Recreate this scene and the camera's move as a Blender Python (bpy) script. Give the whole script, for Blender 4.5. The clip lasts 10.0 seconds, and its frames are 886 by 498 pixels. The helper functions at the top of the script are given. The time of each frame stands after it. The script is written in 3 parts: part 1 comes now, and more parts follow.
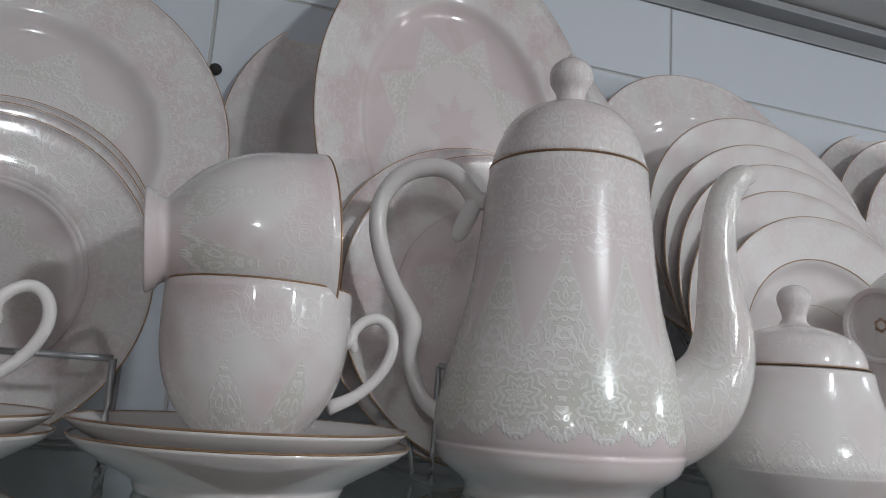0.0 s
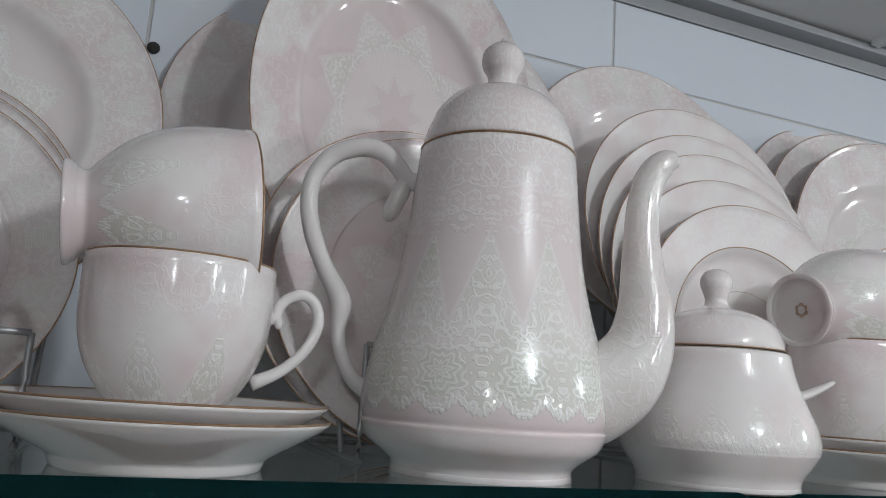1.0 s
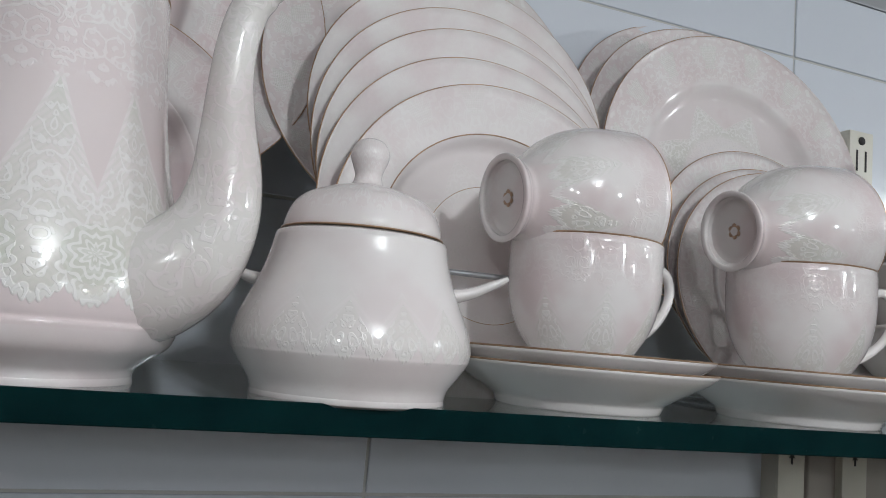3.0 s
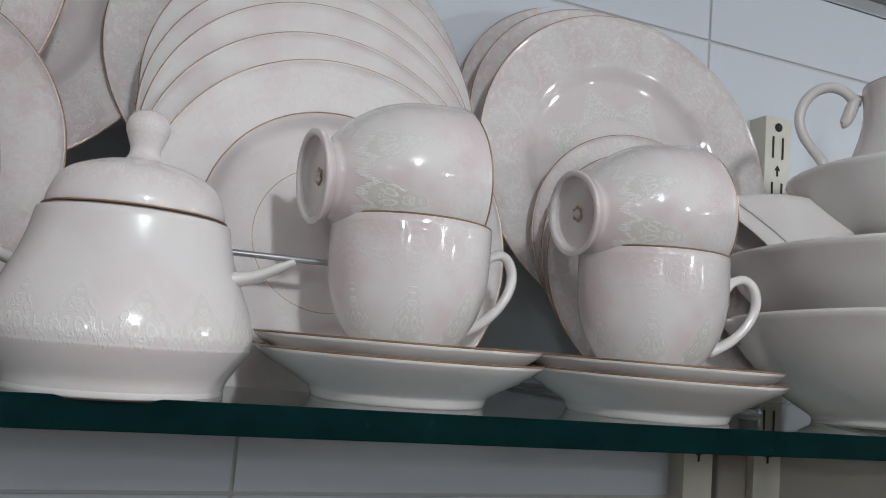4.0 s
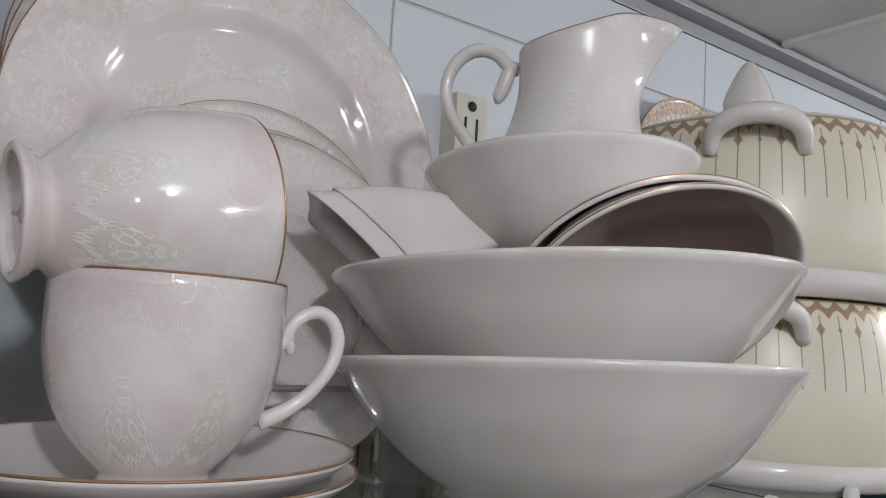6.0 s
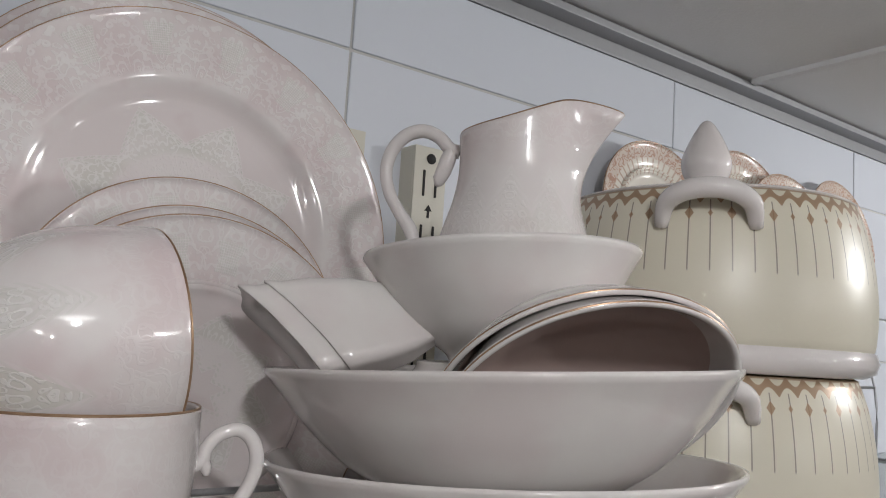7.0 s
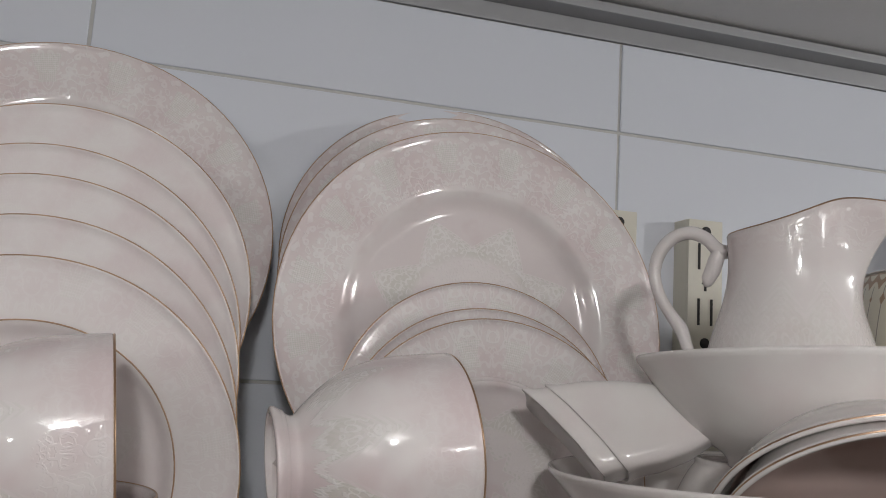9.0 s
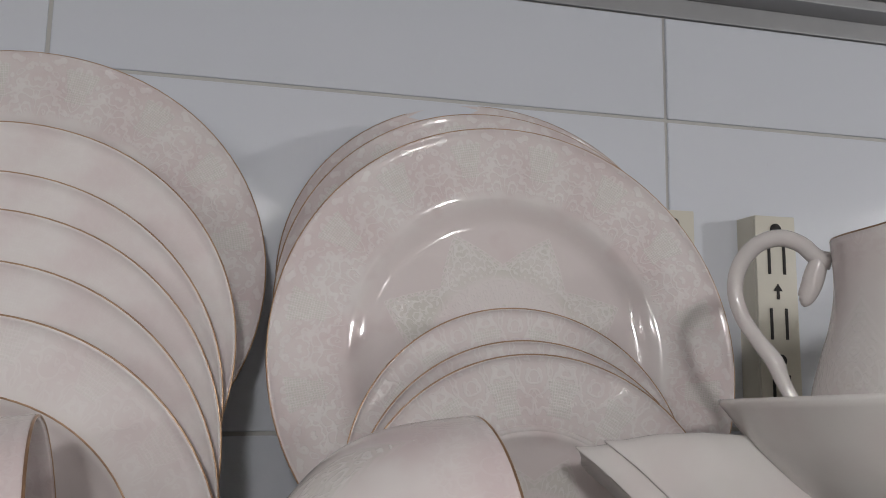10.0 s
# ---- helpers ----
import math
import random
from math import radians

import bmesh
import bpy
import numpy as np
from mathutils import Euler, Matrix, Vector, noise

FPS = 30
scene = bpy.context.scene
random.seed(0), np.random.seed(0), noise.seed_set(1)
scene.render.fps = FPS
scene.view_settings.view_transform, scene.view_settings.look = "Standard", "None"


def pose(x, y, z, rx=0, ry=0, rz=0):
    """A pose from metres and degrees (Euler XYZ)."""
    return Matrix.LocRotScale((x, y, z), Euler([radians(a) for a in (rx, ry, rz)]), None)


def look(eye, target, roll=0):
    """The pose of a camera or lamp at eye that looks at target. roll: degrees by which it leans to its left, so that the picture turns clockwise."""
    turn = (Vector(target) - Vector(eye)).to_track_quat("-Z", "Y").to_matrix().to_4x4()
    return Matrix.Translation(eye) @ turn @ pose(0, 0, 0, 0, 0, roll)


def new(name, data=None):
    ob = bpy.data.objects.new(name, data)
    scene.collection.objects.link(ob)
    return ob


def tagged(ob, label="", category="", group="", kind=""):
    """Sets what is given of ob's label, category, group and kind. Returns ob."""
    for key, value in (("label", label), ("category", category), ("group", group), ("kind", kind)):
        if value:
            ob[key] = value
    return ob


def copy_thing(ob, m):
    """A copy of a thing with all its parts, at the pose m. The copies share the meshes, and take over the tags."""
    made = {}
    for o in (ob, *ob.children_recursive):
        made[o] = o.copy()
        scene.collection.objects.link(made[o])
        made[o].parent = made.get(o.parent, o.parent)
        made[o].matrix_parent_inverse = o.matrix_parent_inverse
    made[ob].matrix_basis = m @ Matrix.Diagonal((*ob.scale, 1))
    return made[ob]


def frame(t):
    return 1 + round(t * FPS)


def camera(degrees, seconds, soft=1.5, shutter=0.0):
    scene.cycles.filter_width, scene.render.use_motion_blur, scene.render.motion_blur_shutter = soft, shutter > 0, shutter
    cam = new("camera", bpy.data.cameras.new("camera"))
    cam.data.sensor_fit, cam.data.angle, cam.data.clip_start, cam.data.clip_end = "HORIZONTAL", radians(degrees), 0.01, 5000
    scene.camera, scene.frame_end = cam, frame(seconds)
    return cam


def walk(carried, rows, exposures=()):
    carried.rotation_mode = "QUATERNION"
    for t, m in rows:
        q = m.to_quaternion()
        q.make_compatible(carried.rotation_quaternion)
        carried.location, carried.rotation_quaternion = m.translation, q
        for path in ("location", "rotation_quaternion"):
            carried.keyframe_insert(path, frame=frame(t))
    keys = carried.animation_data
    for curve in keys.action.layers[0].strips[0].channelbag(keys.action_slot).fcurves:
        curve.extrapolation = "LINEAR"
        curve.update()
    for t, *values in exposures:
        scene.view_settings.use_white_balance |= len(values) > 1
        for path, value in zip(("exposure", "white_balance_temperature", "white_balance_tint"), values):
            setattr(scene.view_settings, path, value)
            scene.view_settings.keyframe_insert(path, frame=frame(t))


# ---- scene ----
cam = camera(59.0, 10.0, 1.0)
PATH = [
    (0, (-0.005, -0.575, 0.047), (0.638, 1.285, 0.405), 3.8),
    (0.5, (-0.002, -0.578, 0.043), (0.687, 1.265, 0.399), 3.9),
    (1, (0.01, -0.583, 0.04), (0.747, 1.243, 0.391), 4.0),
    (1.5, (0.044, -0.591, 0.032), (0.815, 1.222, 0.375), 4.2),
    (2, (0.124, -0.569, 0.018), (0.905, 1.247, 0.32), 4.3),
    (2.2, (0.175, -0.570, 0.018), (0.855, 1.276, 0.287), 4.6),
    (3.3, (0.245, -0.583, 0.031), (0.967, 1.276, 0.267), 4.9),
    (3.5, (0.27, -0.587, 0.032), (0.98, 1.267, 0.277), 4.7),
    (4, (0.322, -0.586, 0.03), (1.037, 1.267, 0.265), 4.8),
    (4.5, (0.39, -0.584, 0.039), (1.152, 1.252, 0.263), 4.9),
    (5, (0.469, -0.558, 0.044), (1.462, 1.164, 0.267), 3.8),
    (5.2, (0.482, -0.544, 0.048), (1.539, 1.139, 0.27), 3.6),
    (6.3, (0.5, -0.51, 0.082), (1.684, 1.085, 0.309), 3.6),
    (6.5, (0.503, -0.51, 0.09), (1.701, 1.076, 0.317), 3.5),
    (7, (0.518, -0.523, 0.116), (1.698, 1.076, 0.347), 3.6),
    (7.5, (0.539, -0.539, 0.121), (1.574, 1.156, 0.36), 4.2),
    (8, (0.526, -0.562, 0.126), (1.334, 1.251, 0.366), 4.8),
    (8.5, (0.505, -0.571, 0.134), (1.128, 1.312, 0.39), 4.2),
    (9, (0.504, -0.559, 0.15), (1.037, 1.35, 0.415), 3.4),
    (9.5, (0.523, -0.505, 0.161), (1.019, 1.413, 0.439), 1.8),
    (10, (0.528, -0.483, 0.17), (0.986, 1.445, 0.441), 0.8),
]
walk(cam, [(t, look(eye, target, roll)) for t, eye, target, roll in PATH],
     exposures=[(0.0, -0.15, 6250, 5), (1.0, 0.05, 6200, 4), (2.0, 0.08, 6200, 4), (3.5, 0.02, 6250, 5), (4.5, -0.02, 6250, 5), (5.2, 0.02, 6280, 5), (6.5, -0.12, 6520, 9), (7.4, -0.18, 6680, 9), (10.0, -0.28, 6750, 10)])

# ---- world and light ----
world = bpy.data.worlds.new("world")
scene.world = world
world.use_nodes = True
world.node_tree.nodes["Background"].inputs[0].default_value = (0.62, 0.66, 0.75, 1)
world.node_tree.nodes["Background"].inputs[1].default_value = 0.10


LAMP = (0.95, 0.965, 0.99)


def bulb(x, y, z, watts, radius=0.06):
    """A bulb under the ceiling, out of view in the aisle."""
    data = bpy.data.lights.new("unseen_bulb", "POINT")
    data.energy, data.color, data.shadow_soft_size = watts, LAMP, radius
    ob = new("unseen_bulb", data)
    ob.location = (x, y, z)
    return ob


# placed where the highlights on coffee pot and sugar bowl point
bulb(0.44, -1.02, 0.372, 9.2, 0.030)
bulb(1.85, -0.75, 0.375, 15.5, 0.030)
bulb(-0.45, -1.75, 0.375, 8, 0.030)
# unseen bulbs added farther back, as fill for room and ceiling
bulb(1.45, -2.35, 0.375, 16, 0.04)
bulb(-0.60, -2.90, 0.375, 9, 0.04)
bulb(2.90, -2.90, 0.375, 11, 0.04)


# ---- materials ----
class X:
    """A value socket with arithmetic."""

    def __init__(self, tree, s):
        self.t, self.s = tree, s

    def op(self, kind, *others, clamp=False):
        n = self.t.nodes.new("ShaderNodeMath")
        n.operation, n.use_clamp = kind, clamp
        for i, o in enumerate((self, *others)):
            if isinstance(o, X):
                self.t.links.new(o.s, n.inputs[i])
            else:
                n.inputs[i].default_value = o
        return X(self.t, n.outputs[0])

    def __add__(self, o): return self.op("ADD", o)
    def __sub__(self, o): return self.op("SUBTRACT", o)
    def __mul__(self, o): return self.op("MULTIPLY", o)
    def __truediv__(self, o): return self.op("DIVIDE", o)

    def step(self, lo, hi):
        """0 below lo, 1 above hi, smooth between."""
        n = self.t.nodes.new("ShaderNodeMapRange")
        n.interpolation_type = "SMOOTHSTEP"
        for i, o in enumerate((self, lo, hi)):
            if isinstance(o, X):
                self.t.links.new(o.s, n.inputs[i])
            else:
                n.inputs[i].default_value = o
        return X(self.t, n.outputs[0])

    def inv(self): return (self * -1.0) + 1.0


class Mat:
    def __init__(self, name, color=(0.8, 0.8, 0.8), rough=0.3, metal=0.0, ior=1.5, coat=0.0):
        self.m = bpy.data.materials.new(name)
        self.m.use_nodes = True
        self.t = self.m.node_tree
        self.b = self.t.nodes["Principled BSDF"]
        self.set("Base Color", (*color, 1)), self.set("Roughness", rough), self.set("Metallic", metal)
        self.set("IOR", ior), self.set("Coat Weight", coat), self.set("Coat Roughness", 0.04)

    def set(self, key, v):
        if isinstance(v, X):
            self.t.links.new(v.s, self.b.inputs[key])
        else:
            self.b.inputs[key].default_value = v
        return self

    def coords(self, which="Object"):
        n = self.t.nodes.new("ShaderNodeTexCoord")
        sep = self.t.nodes.new("ShaderNodeSeparateXYZ")
        self.t.links.new(n.outputs[which], sep.inputs[0])
        return n.outputs[which], [X(self.t, s) for s in sep.outputs]

    def vec(self, x, y, z=0.0):
        n = self.t.nodes.new("ShaderNodeCombineXYZ")
        for i, o in enumerate((x, y, z)):
            if isinstance(o, X):
                self.t.links.new(o.s, n.inputs[i])
            else:
                n.inputs[i].default_value = o
        return n.outputs[0]

    def noise(self, vec, scale, detail=3.0, rough=0.5):
        n = self.t.nodes.new("ShaderNodeTexNoise")
        n.inputs["Scale"].default_value, n.inputs["Detail"].default_value, n.inputs["Roughness"].default_value = scale, detail, rough
        self.t.links.new(vec, n.inputs["Vector"])
        return X(self.t, n.outputs[0])

    def rnd(self):
        n = self.t.nodes.new("ShaderNodeObjectInfo")
        return X(self.t, n.outputs["Random"])

    def mix(self, fac, a, b):
        n = self.t.nodes.new("ShaderNodeMix")
        n.data_type = "RGBA"
        for i, o in ((0, fac), (6, a), (7, b)):
            if isinstance(o, X):
                self.t.links.new(o.s, n.inputs[i])
            else:
                n.inputs[i].default_value = o if i == 0 else (*o, 1)
        return X(self.t, n.outputs[2])

    def bump(self, height, strength, dist):
        n = self.t.nodes.new("ShaderNodeBump")
        n.inputs["Strength"].default_value, n.inputs["Distance"].default_value = strength, dist
        self.t.links.new(height.s, n.inputs["Height"])
        self.t.links.new(n.outputs[0], self.b.inputs["Normal"])


WHITE, PINK, GREEN, LACE = (0.735, 0.695, 0.68), (0.64, 0.535, 0.535), (0.53, 0.54, 0.46), (0.80, 0.775, 0.76)


def lace(m, vec, cell):
    """Filigree: coarse and fine curling white lines, 0 to 1."""
    curl = (m.noise(vec, 0.85 / cell, 1.0) * 17.0).op("SINE").op("ABSOLUTE").step(0.28, 0.52).inv()
    scroll = (m.noise(vec, 1.9 / cell, 0.5) * 9.0).op("SINE").op("ABSOLUTE").step(0.22, 0.45).inv()
    return curl.op("MAXIMUM", scroll * 0.8)


def mirrored(ang, n):
    """The angle within one of n sectors, folded about the sector's middle: 0 in the middle, pi / n at its sides."""
    u = ang * (n / (2 * math.pi))
    return (u - u.op("FLOOR") - 0.5).op("ABSOLUTE") * (2 * math.pi / n)


def porcelain_plate(name, radius, well, strength=1.0, pink=0.5, sx=1.0, sy=1.0, medal_n=8, satin=False):
    """Glazed plate: lace border on the rim, hatched panels on it, and a star of pointed medallions in the well."""
    m = Mat(name, rough=0.10, coat=0.0 if satin else 0.35, ior=1.36 if satin else 1.5)
    vec, (x, y, z) = m.coords()
    x, y = x * (1 / sx), y * (1 / sy)
    r = (x * x + y * y).op("SQRT")
    ang = y.op("ARCTAN2", x)
    rim_a = mirrored(ang, 16) * radius
    well_a = mirrored(ang, medal_n)
    fine = lace(m, m.vec(rim_a, r, 0.0), 0.0100)
    inner = lace(m, m.vec(well_a * (well * 0.8), r, 0.0), 0.0080)
    flat = m.vec(x, y, 0.0)
    border = (r - (ang * 48.0).op("SINE") * 0.0012).step(well * 1.10, well * 1.13)
    waist = ((r - radius * 0.83).op("ABSOLUTE") * 0.30 + 0.0052)
    panels = (rim_a - waist).step(0.0, 0.0008).inv() * r.step(well * 1.22, well * 1.24) * r.step(radius * 0.94, radius * 0.95).inv()
    hatch = ((r * 2300.0).op("SINE") * (rim_a * 2300.0).op("SINE")).op("ABSOLUTE").step(0.2, 0.45)
    half = ((r * -1.0 + well * 0.90) * 0.92).op("MINIMUM", (r - well * 0.17) * 0.90)
    edge = half - well_a * r
    medal = edge.step(0.0, 0.0004)
    ground = edge.step(0.0030, 0.0034) * r.step(well * 0.50, well * 0.58)
    beads = (edge.step(0.0007, 0.0010) - edge.step(0.0022, 0.0026)) * (r * 2600.0).op("SINE").step(-0.3, 0.3)
    cloud = m.noise(flat, 28.0, 3.0).step(0.40, 0.66)
    s = strength
    col = m.mix((cloud * pink).op("MAXIMUM", r.step(well * 0.98, well * 1.1).inv() * (0.55 * pink)), WHITE, PINK)
    col = m.mix(border * (0.34 * s) * fine.inv(), col, PINK)
    col = m.mix(border * fine * (0.36 * s), col, LACE)
    col = m.mix(medal * (0.45 * s), col, LACE)
    col = m.mix(beads * (0.40 * s), col, GREEN)
    col = m.mix(ground * (m.noise(flat, 34.0, 2.0).step(0.25, 0.6) * (0.52 * s)), col, GREEN)
    col = m.mix(ground * inner * (0.70 * s), col, LACE)
    col = m.mix(panels * (0.50 * s), col, LACE)
    col = m.mix(panels * hatch * (0.40 * s), col, GREEN)
    m.set("Base Color", col)
    m.set("Roughness", (border * fine * (0.12 * s)) + (m.noise(vec, 9.0) * 0.06 + (0.42 if satin else 0.045)) - panels * (0.03 * s))
    m.bump(fine * border + medal * inner + panels * hatch, 0.5 * s * s, 0.0005)
    return m.m


def porcelain_hollow(name, girth, n, low, high, peak, upper, band=None, strength=1.0, pink=0.55, cell=0.008, crown=0.42, roundels=False, veil=0.60):
    """Glazed cup or pot: a lace skirt from low, rising to points above high, and lace above upper, with scalloped edges."""
    m = Mat(name, rough=0.12, coat=0.3)
    vec, (x, y, z) = m.coords()
    ang = y.op("ARCTAN2", x)
    fold = mirrored(ang, n)
    unrolled = m.vec(fold * girth, z, 0.0)
    fine = lace(m, unrolled, cell)
    tri = fold * (-n / math.pi) + 1.0
    scal = (ang * n).op("COSINE").op("ABSOLUTE") + (ang * (7 * n)).op("COSINE").op("ABSOLUTE") * 0.22
    foot = (z + scal * 0.006).step(low + 0.0048, low + 0.0060)
    skirt = foot * (z - tri * peak).step(high - 0.0006, high + 0.0006).inv()
    inside = (z - tri * (peak * 1.02)).step(high - 0.0058, high - 0.0050).inv() * foot
    hatch = ((z * 1900.0 + fold * (girth * 1900.0)).op("SINE")).step(0.0, 0.4)
    top = (z + scal * 0.005).step(upper - 0.0006, upper + 0.0006)
    hem = (z + scal * 0.006).step(low + 0.0048, low + 0.0060) * (z + scal * 0.006).step(low + 0.0085, low + 0.0095).inv()
    cloud = m.noise(vec, 26.0, 3.0).step(0.36, 0.66)
    blush = cloud * pink
    if band:
        blush = blush.op("MAXIMUM", z.step(band[0], band[0] + 0.002) * z.step(band[1], band[1] + 0.012).inv() * (m.noise(vec, 14.0, 2.0).step(0.2, 0.7) * 0.4 + 0.42))
    s = strength
    col = m.mix(blush, WHITE, PINK)
    col = m.mix(skirt * (veil * min(s, 1.0)), col, LACE)
    col = m.mix(skirt * hatch * (0.22 * s), col, GREEN)
    col = m.mix(inside * m.noise(vec, 18.0, 2.0).step(0.30, 0.62) * (0.60 * s), col, GREEN)
    col = m.mix(inside * fine * (0.72 * min(s, 1.2)), col, LACE)
    if roundels:
        du, dz = fold * girth - girth * math.pi / n, z - (low + 0.017)
        rr = (du * du + dz * dz).op("SQRT")
        disc = rr.step(0.0108, 0.0112).inv()
        petals = ((dz.op("ARCTAN2", du) * 8.0).op("SINE") * 0.0012 + rr).op("MULTIPLY", 1900.0).op("SINE").step(0.05, 0.45)
        col = m.mix(disc * (0.55 * s), col, GREEN)
        col = m.mix(disc * petals * (0.80 * s), col, LACE)
        fine = (fine * disc.inv()).op("MAXIMUM", disc * petals)
    col = m.mix(hem * (0.6 * min(s, 1.2)), col, LACE)
    col = m.mix(top * crown * fine.inv(), col, PINK)
    col = m.mix(top * fine * crown, col, LACE)
    m.set("Base Color", col)
    m.set("Roughness", ((skirt + top) * fine * 0.12) + (m.noise(vec, 12.0) * 0.07 + 0.04))
    m.bump((inside + top * (crown * 2.0)) * fine + hem, 0.16 + 0.30 * s, 0.0005)
    return m.m


def porcelain_plain(name, color=WHITE, pink=0.15, rough=0.12, filigree=0.0):
    """Glaze with faint pink clouds, and with a relief of filigree where its cell size is given."""
    m = Mat(name, rough=rough, coat=0.3)
    vec, _ = m.coords()
    cloud = m.noise(vec, 22.0, 3.0).step(0.35, 0.7)
    col = m.mix(cloud * pink, color, PINK)
    relief = m.noise(vec, 60.0, 2.0)
    if filigree:
        fine = lace(m, vec, filigree)
        col = m.mix(fine.inv() * 0.22, col, GREEN)
        relief = fine
    m.set("Base Color", col)
    m.set("Roughness", m.noise(vec, 14.0, 4.0) * 0.08 + (rough - 0.07))
    m.bump(relief, 0.25 if filigree else 0.06, 0.0005 if filigree else 0.0008)
    return m.m


def tureen_glaze():
    """Cream glaze with a brown filigree band, and thin pendants with lozenges below it."""
    m = Mat("cream_glaze", rough=0.36, coat=0.0)
    vec, (x, y, z) = m.coords()
    ang = y.op("ARCTAN2", x)
    u = ang * (54.0 / (2 * math.pi))
    cell = (u - u.op("FLOOR") - 0.5).op("ABSOLUTE")
    odd = (u * 0.5 - (u * 0.5).op("FLOOR")).step(0.49, 0.51)
    line = cell.step(0.022, 0.045).inv() * z.step(0.055, 0.057) * z.step(0.098, 0.0985).inv()
    size = odd * 0.10 + 0.09
    loz = (cell + ((z - 0.090).op("ABSOLUTE") * 55.0) - size).step(0.0, 0.06).inv()
    ring = ((u * math.pi).op("SINE").op("ABSOLUTE") * 0.0055 + 0.0975 - z).op("ABSOLUTE").step(0.0013, 0.0022).inv()
    ring2 = ((u * math.pi).op("COSINE").op("ABSOLUTE") * -0.0055 + 0.1060 - z).op("ABSOLUTE").step(0.0013, 0.0022).inv()
    band = z.step(0.1055, 0.106) * z.step(0.1085, 0.1088).inv()
    deco = (ring.op("MAXIMUM", ring2) * z.step(0.096, 0.0965) * z.step(0.1075, 0.108).inv()).op("MAXIMUM", band * 0.8)
    cream = m.mix(m.noise(vec, 18.0), (0.66, 0.61, 0.49), (0.72, 0.68, 0.57))
    col = m.mix(line * 0.75, cream, (0.16, 0.13, 0.11))
    col = m.mix(loz.op("MAXIMUM", deco) * 0.85, col, m_brown)
    m.set("Base Color", col)
    m.set("Metallic", deco.op("MAXIMUM", loz) * 0.25)
    return m.m


m_brown = (0.34, 0.20, 0.11)


def brown_plate_glaze():
    m = Mat("brown_border_glaze", rough=0.13, coat=0.3)
    vec, (x, y, z) = m.coords()
    r = (x * x + y * y).op("SQRT")
    ang = y.op("ARCTAN2", x)
    fine = lace(m, vec, 0.008)
    rim = r.step(0.058, 0.06)
    rays = (ang * 46.0).op("SINE").step(0.55, 0.75) * r.step(0.042, 0.044) * rim.inv()
    col = m.mix(m.noise(vec, 20.0), (0.70, 0.64, 0.56), (0.74, 0.70, 0.63))
    col = m.mix(rays * 0.6, col, (0.42, 0.25, 0.17))
    col = m.mix(rim * (fine * 0.6 + 0.3), col, (0.45, 0.25, 0.18))
    m.set("Base Color", col)
    return m.m


def gilt():
    m = Mat("gilt_line", (0.42, 0.27, 0.16), 0.32, 0.55)
    vec, _ = m.coords()
    m.set("Base Color", m.mix(m.noise(vec, 70.0, 3.0).step(0.35, 0.7), (0.45, 0.29, 0.18), (0.30, 0.18, 0.11)))
    return m.m


def tile_glaze():
    m = Mat("tile_glaze", rough=0.16, coat=0.2)
    vec, _ = m.coords()
    geo = m.t.nodes.new("ShaderNodeNewGeometry").outputs["Position"]
    shade = m.noise(geo, 5.0, 3.0)
    col = m.mix(m.rnd() * 0.5 + shade * 0.4, (0.62, 0.645, 0.70), (0.68, 0.70, 0.75))
    specks = m.noise(geo, 420.0, 2.0).step(0.72, 0.78)
    m.set("Base Color", m.mix(specks * 0.12, col, (0.4, 0.4, 0.4)))
    m.set("Roughness", m.noise(geo, 30.0) * 0.08 + 0.07)
    m.bump(m.noise(geo, 11.0, 2.0), 0.05, 0.002)
    return m.m


def grainy(name, a, b, scale, rough=0.6, metal=0.0, bump=0.15, dist=0.001):
    m = Mat(name, a, rough, metal)
    geo = m.t.nodes.new("ShaderNodeNewGeometry").outputs["Position"]
    n = m.noise(geo, scale, 5.0, 0.6)
    m.set("Base Color", m.mix((n + m.noise(geo, scale * 0.08, 2.0)) * 0.5, a, b))
    m.set("Roughness", n * 0.2 + (rough - 0.1))
    m.bump(n, bump, dist)
    return m.m


def clear_glass():
    m = Mat("clear_glass", (0.80, 0.90, 0.87), 0.03, 0.0, 1.5)
    m.set("Transmission Weight", 1.0)
    geo = m.t.nodes.new("ShaderNodeNewGeometry").outputs["Position"]
    m.set("Roughness", m.noise(geo, 25.0, 5.0).step(0.45, 0.8) * 0.16 + 0.02)
    return m.m


def glass_edge():
    m = Mat("glass_edge", (0.006, 0.035, 0.034), 0.10, 0.0, 1.18, 0.0)
    geo = m.t.nodes.new("ShaderNodeNewGeometry").outputs["Position"]
    n = m.noise(geo, 45.0, 4.0)
    m.set("Base Color", m.mix(n, (0.001, 0.007, 0.009), (0.004, 0.024, 0.024)))
    chip = m.noise(geo, 160.0, 3.0).step(0.66, 0.74)
    m.set("Roughness", chip * 0.4 + 0.08)
    return m.m


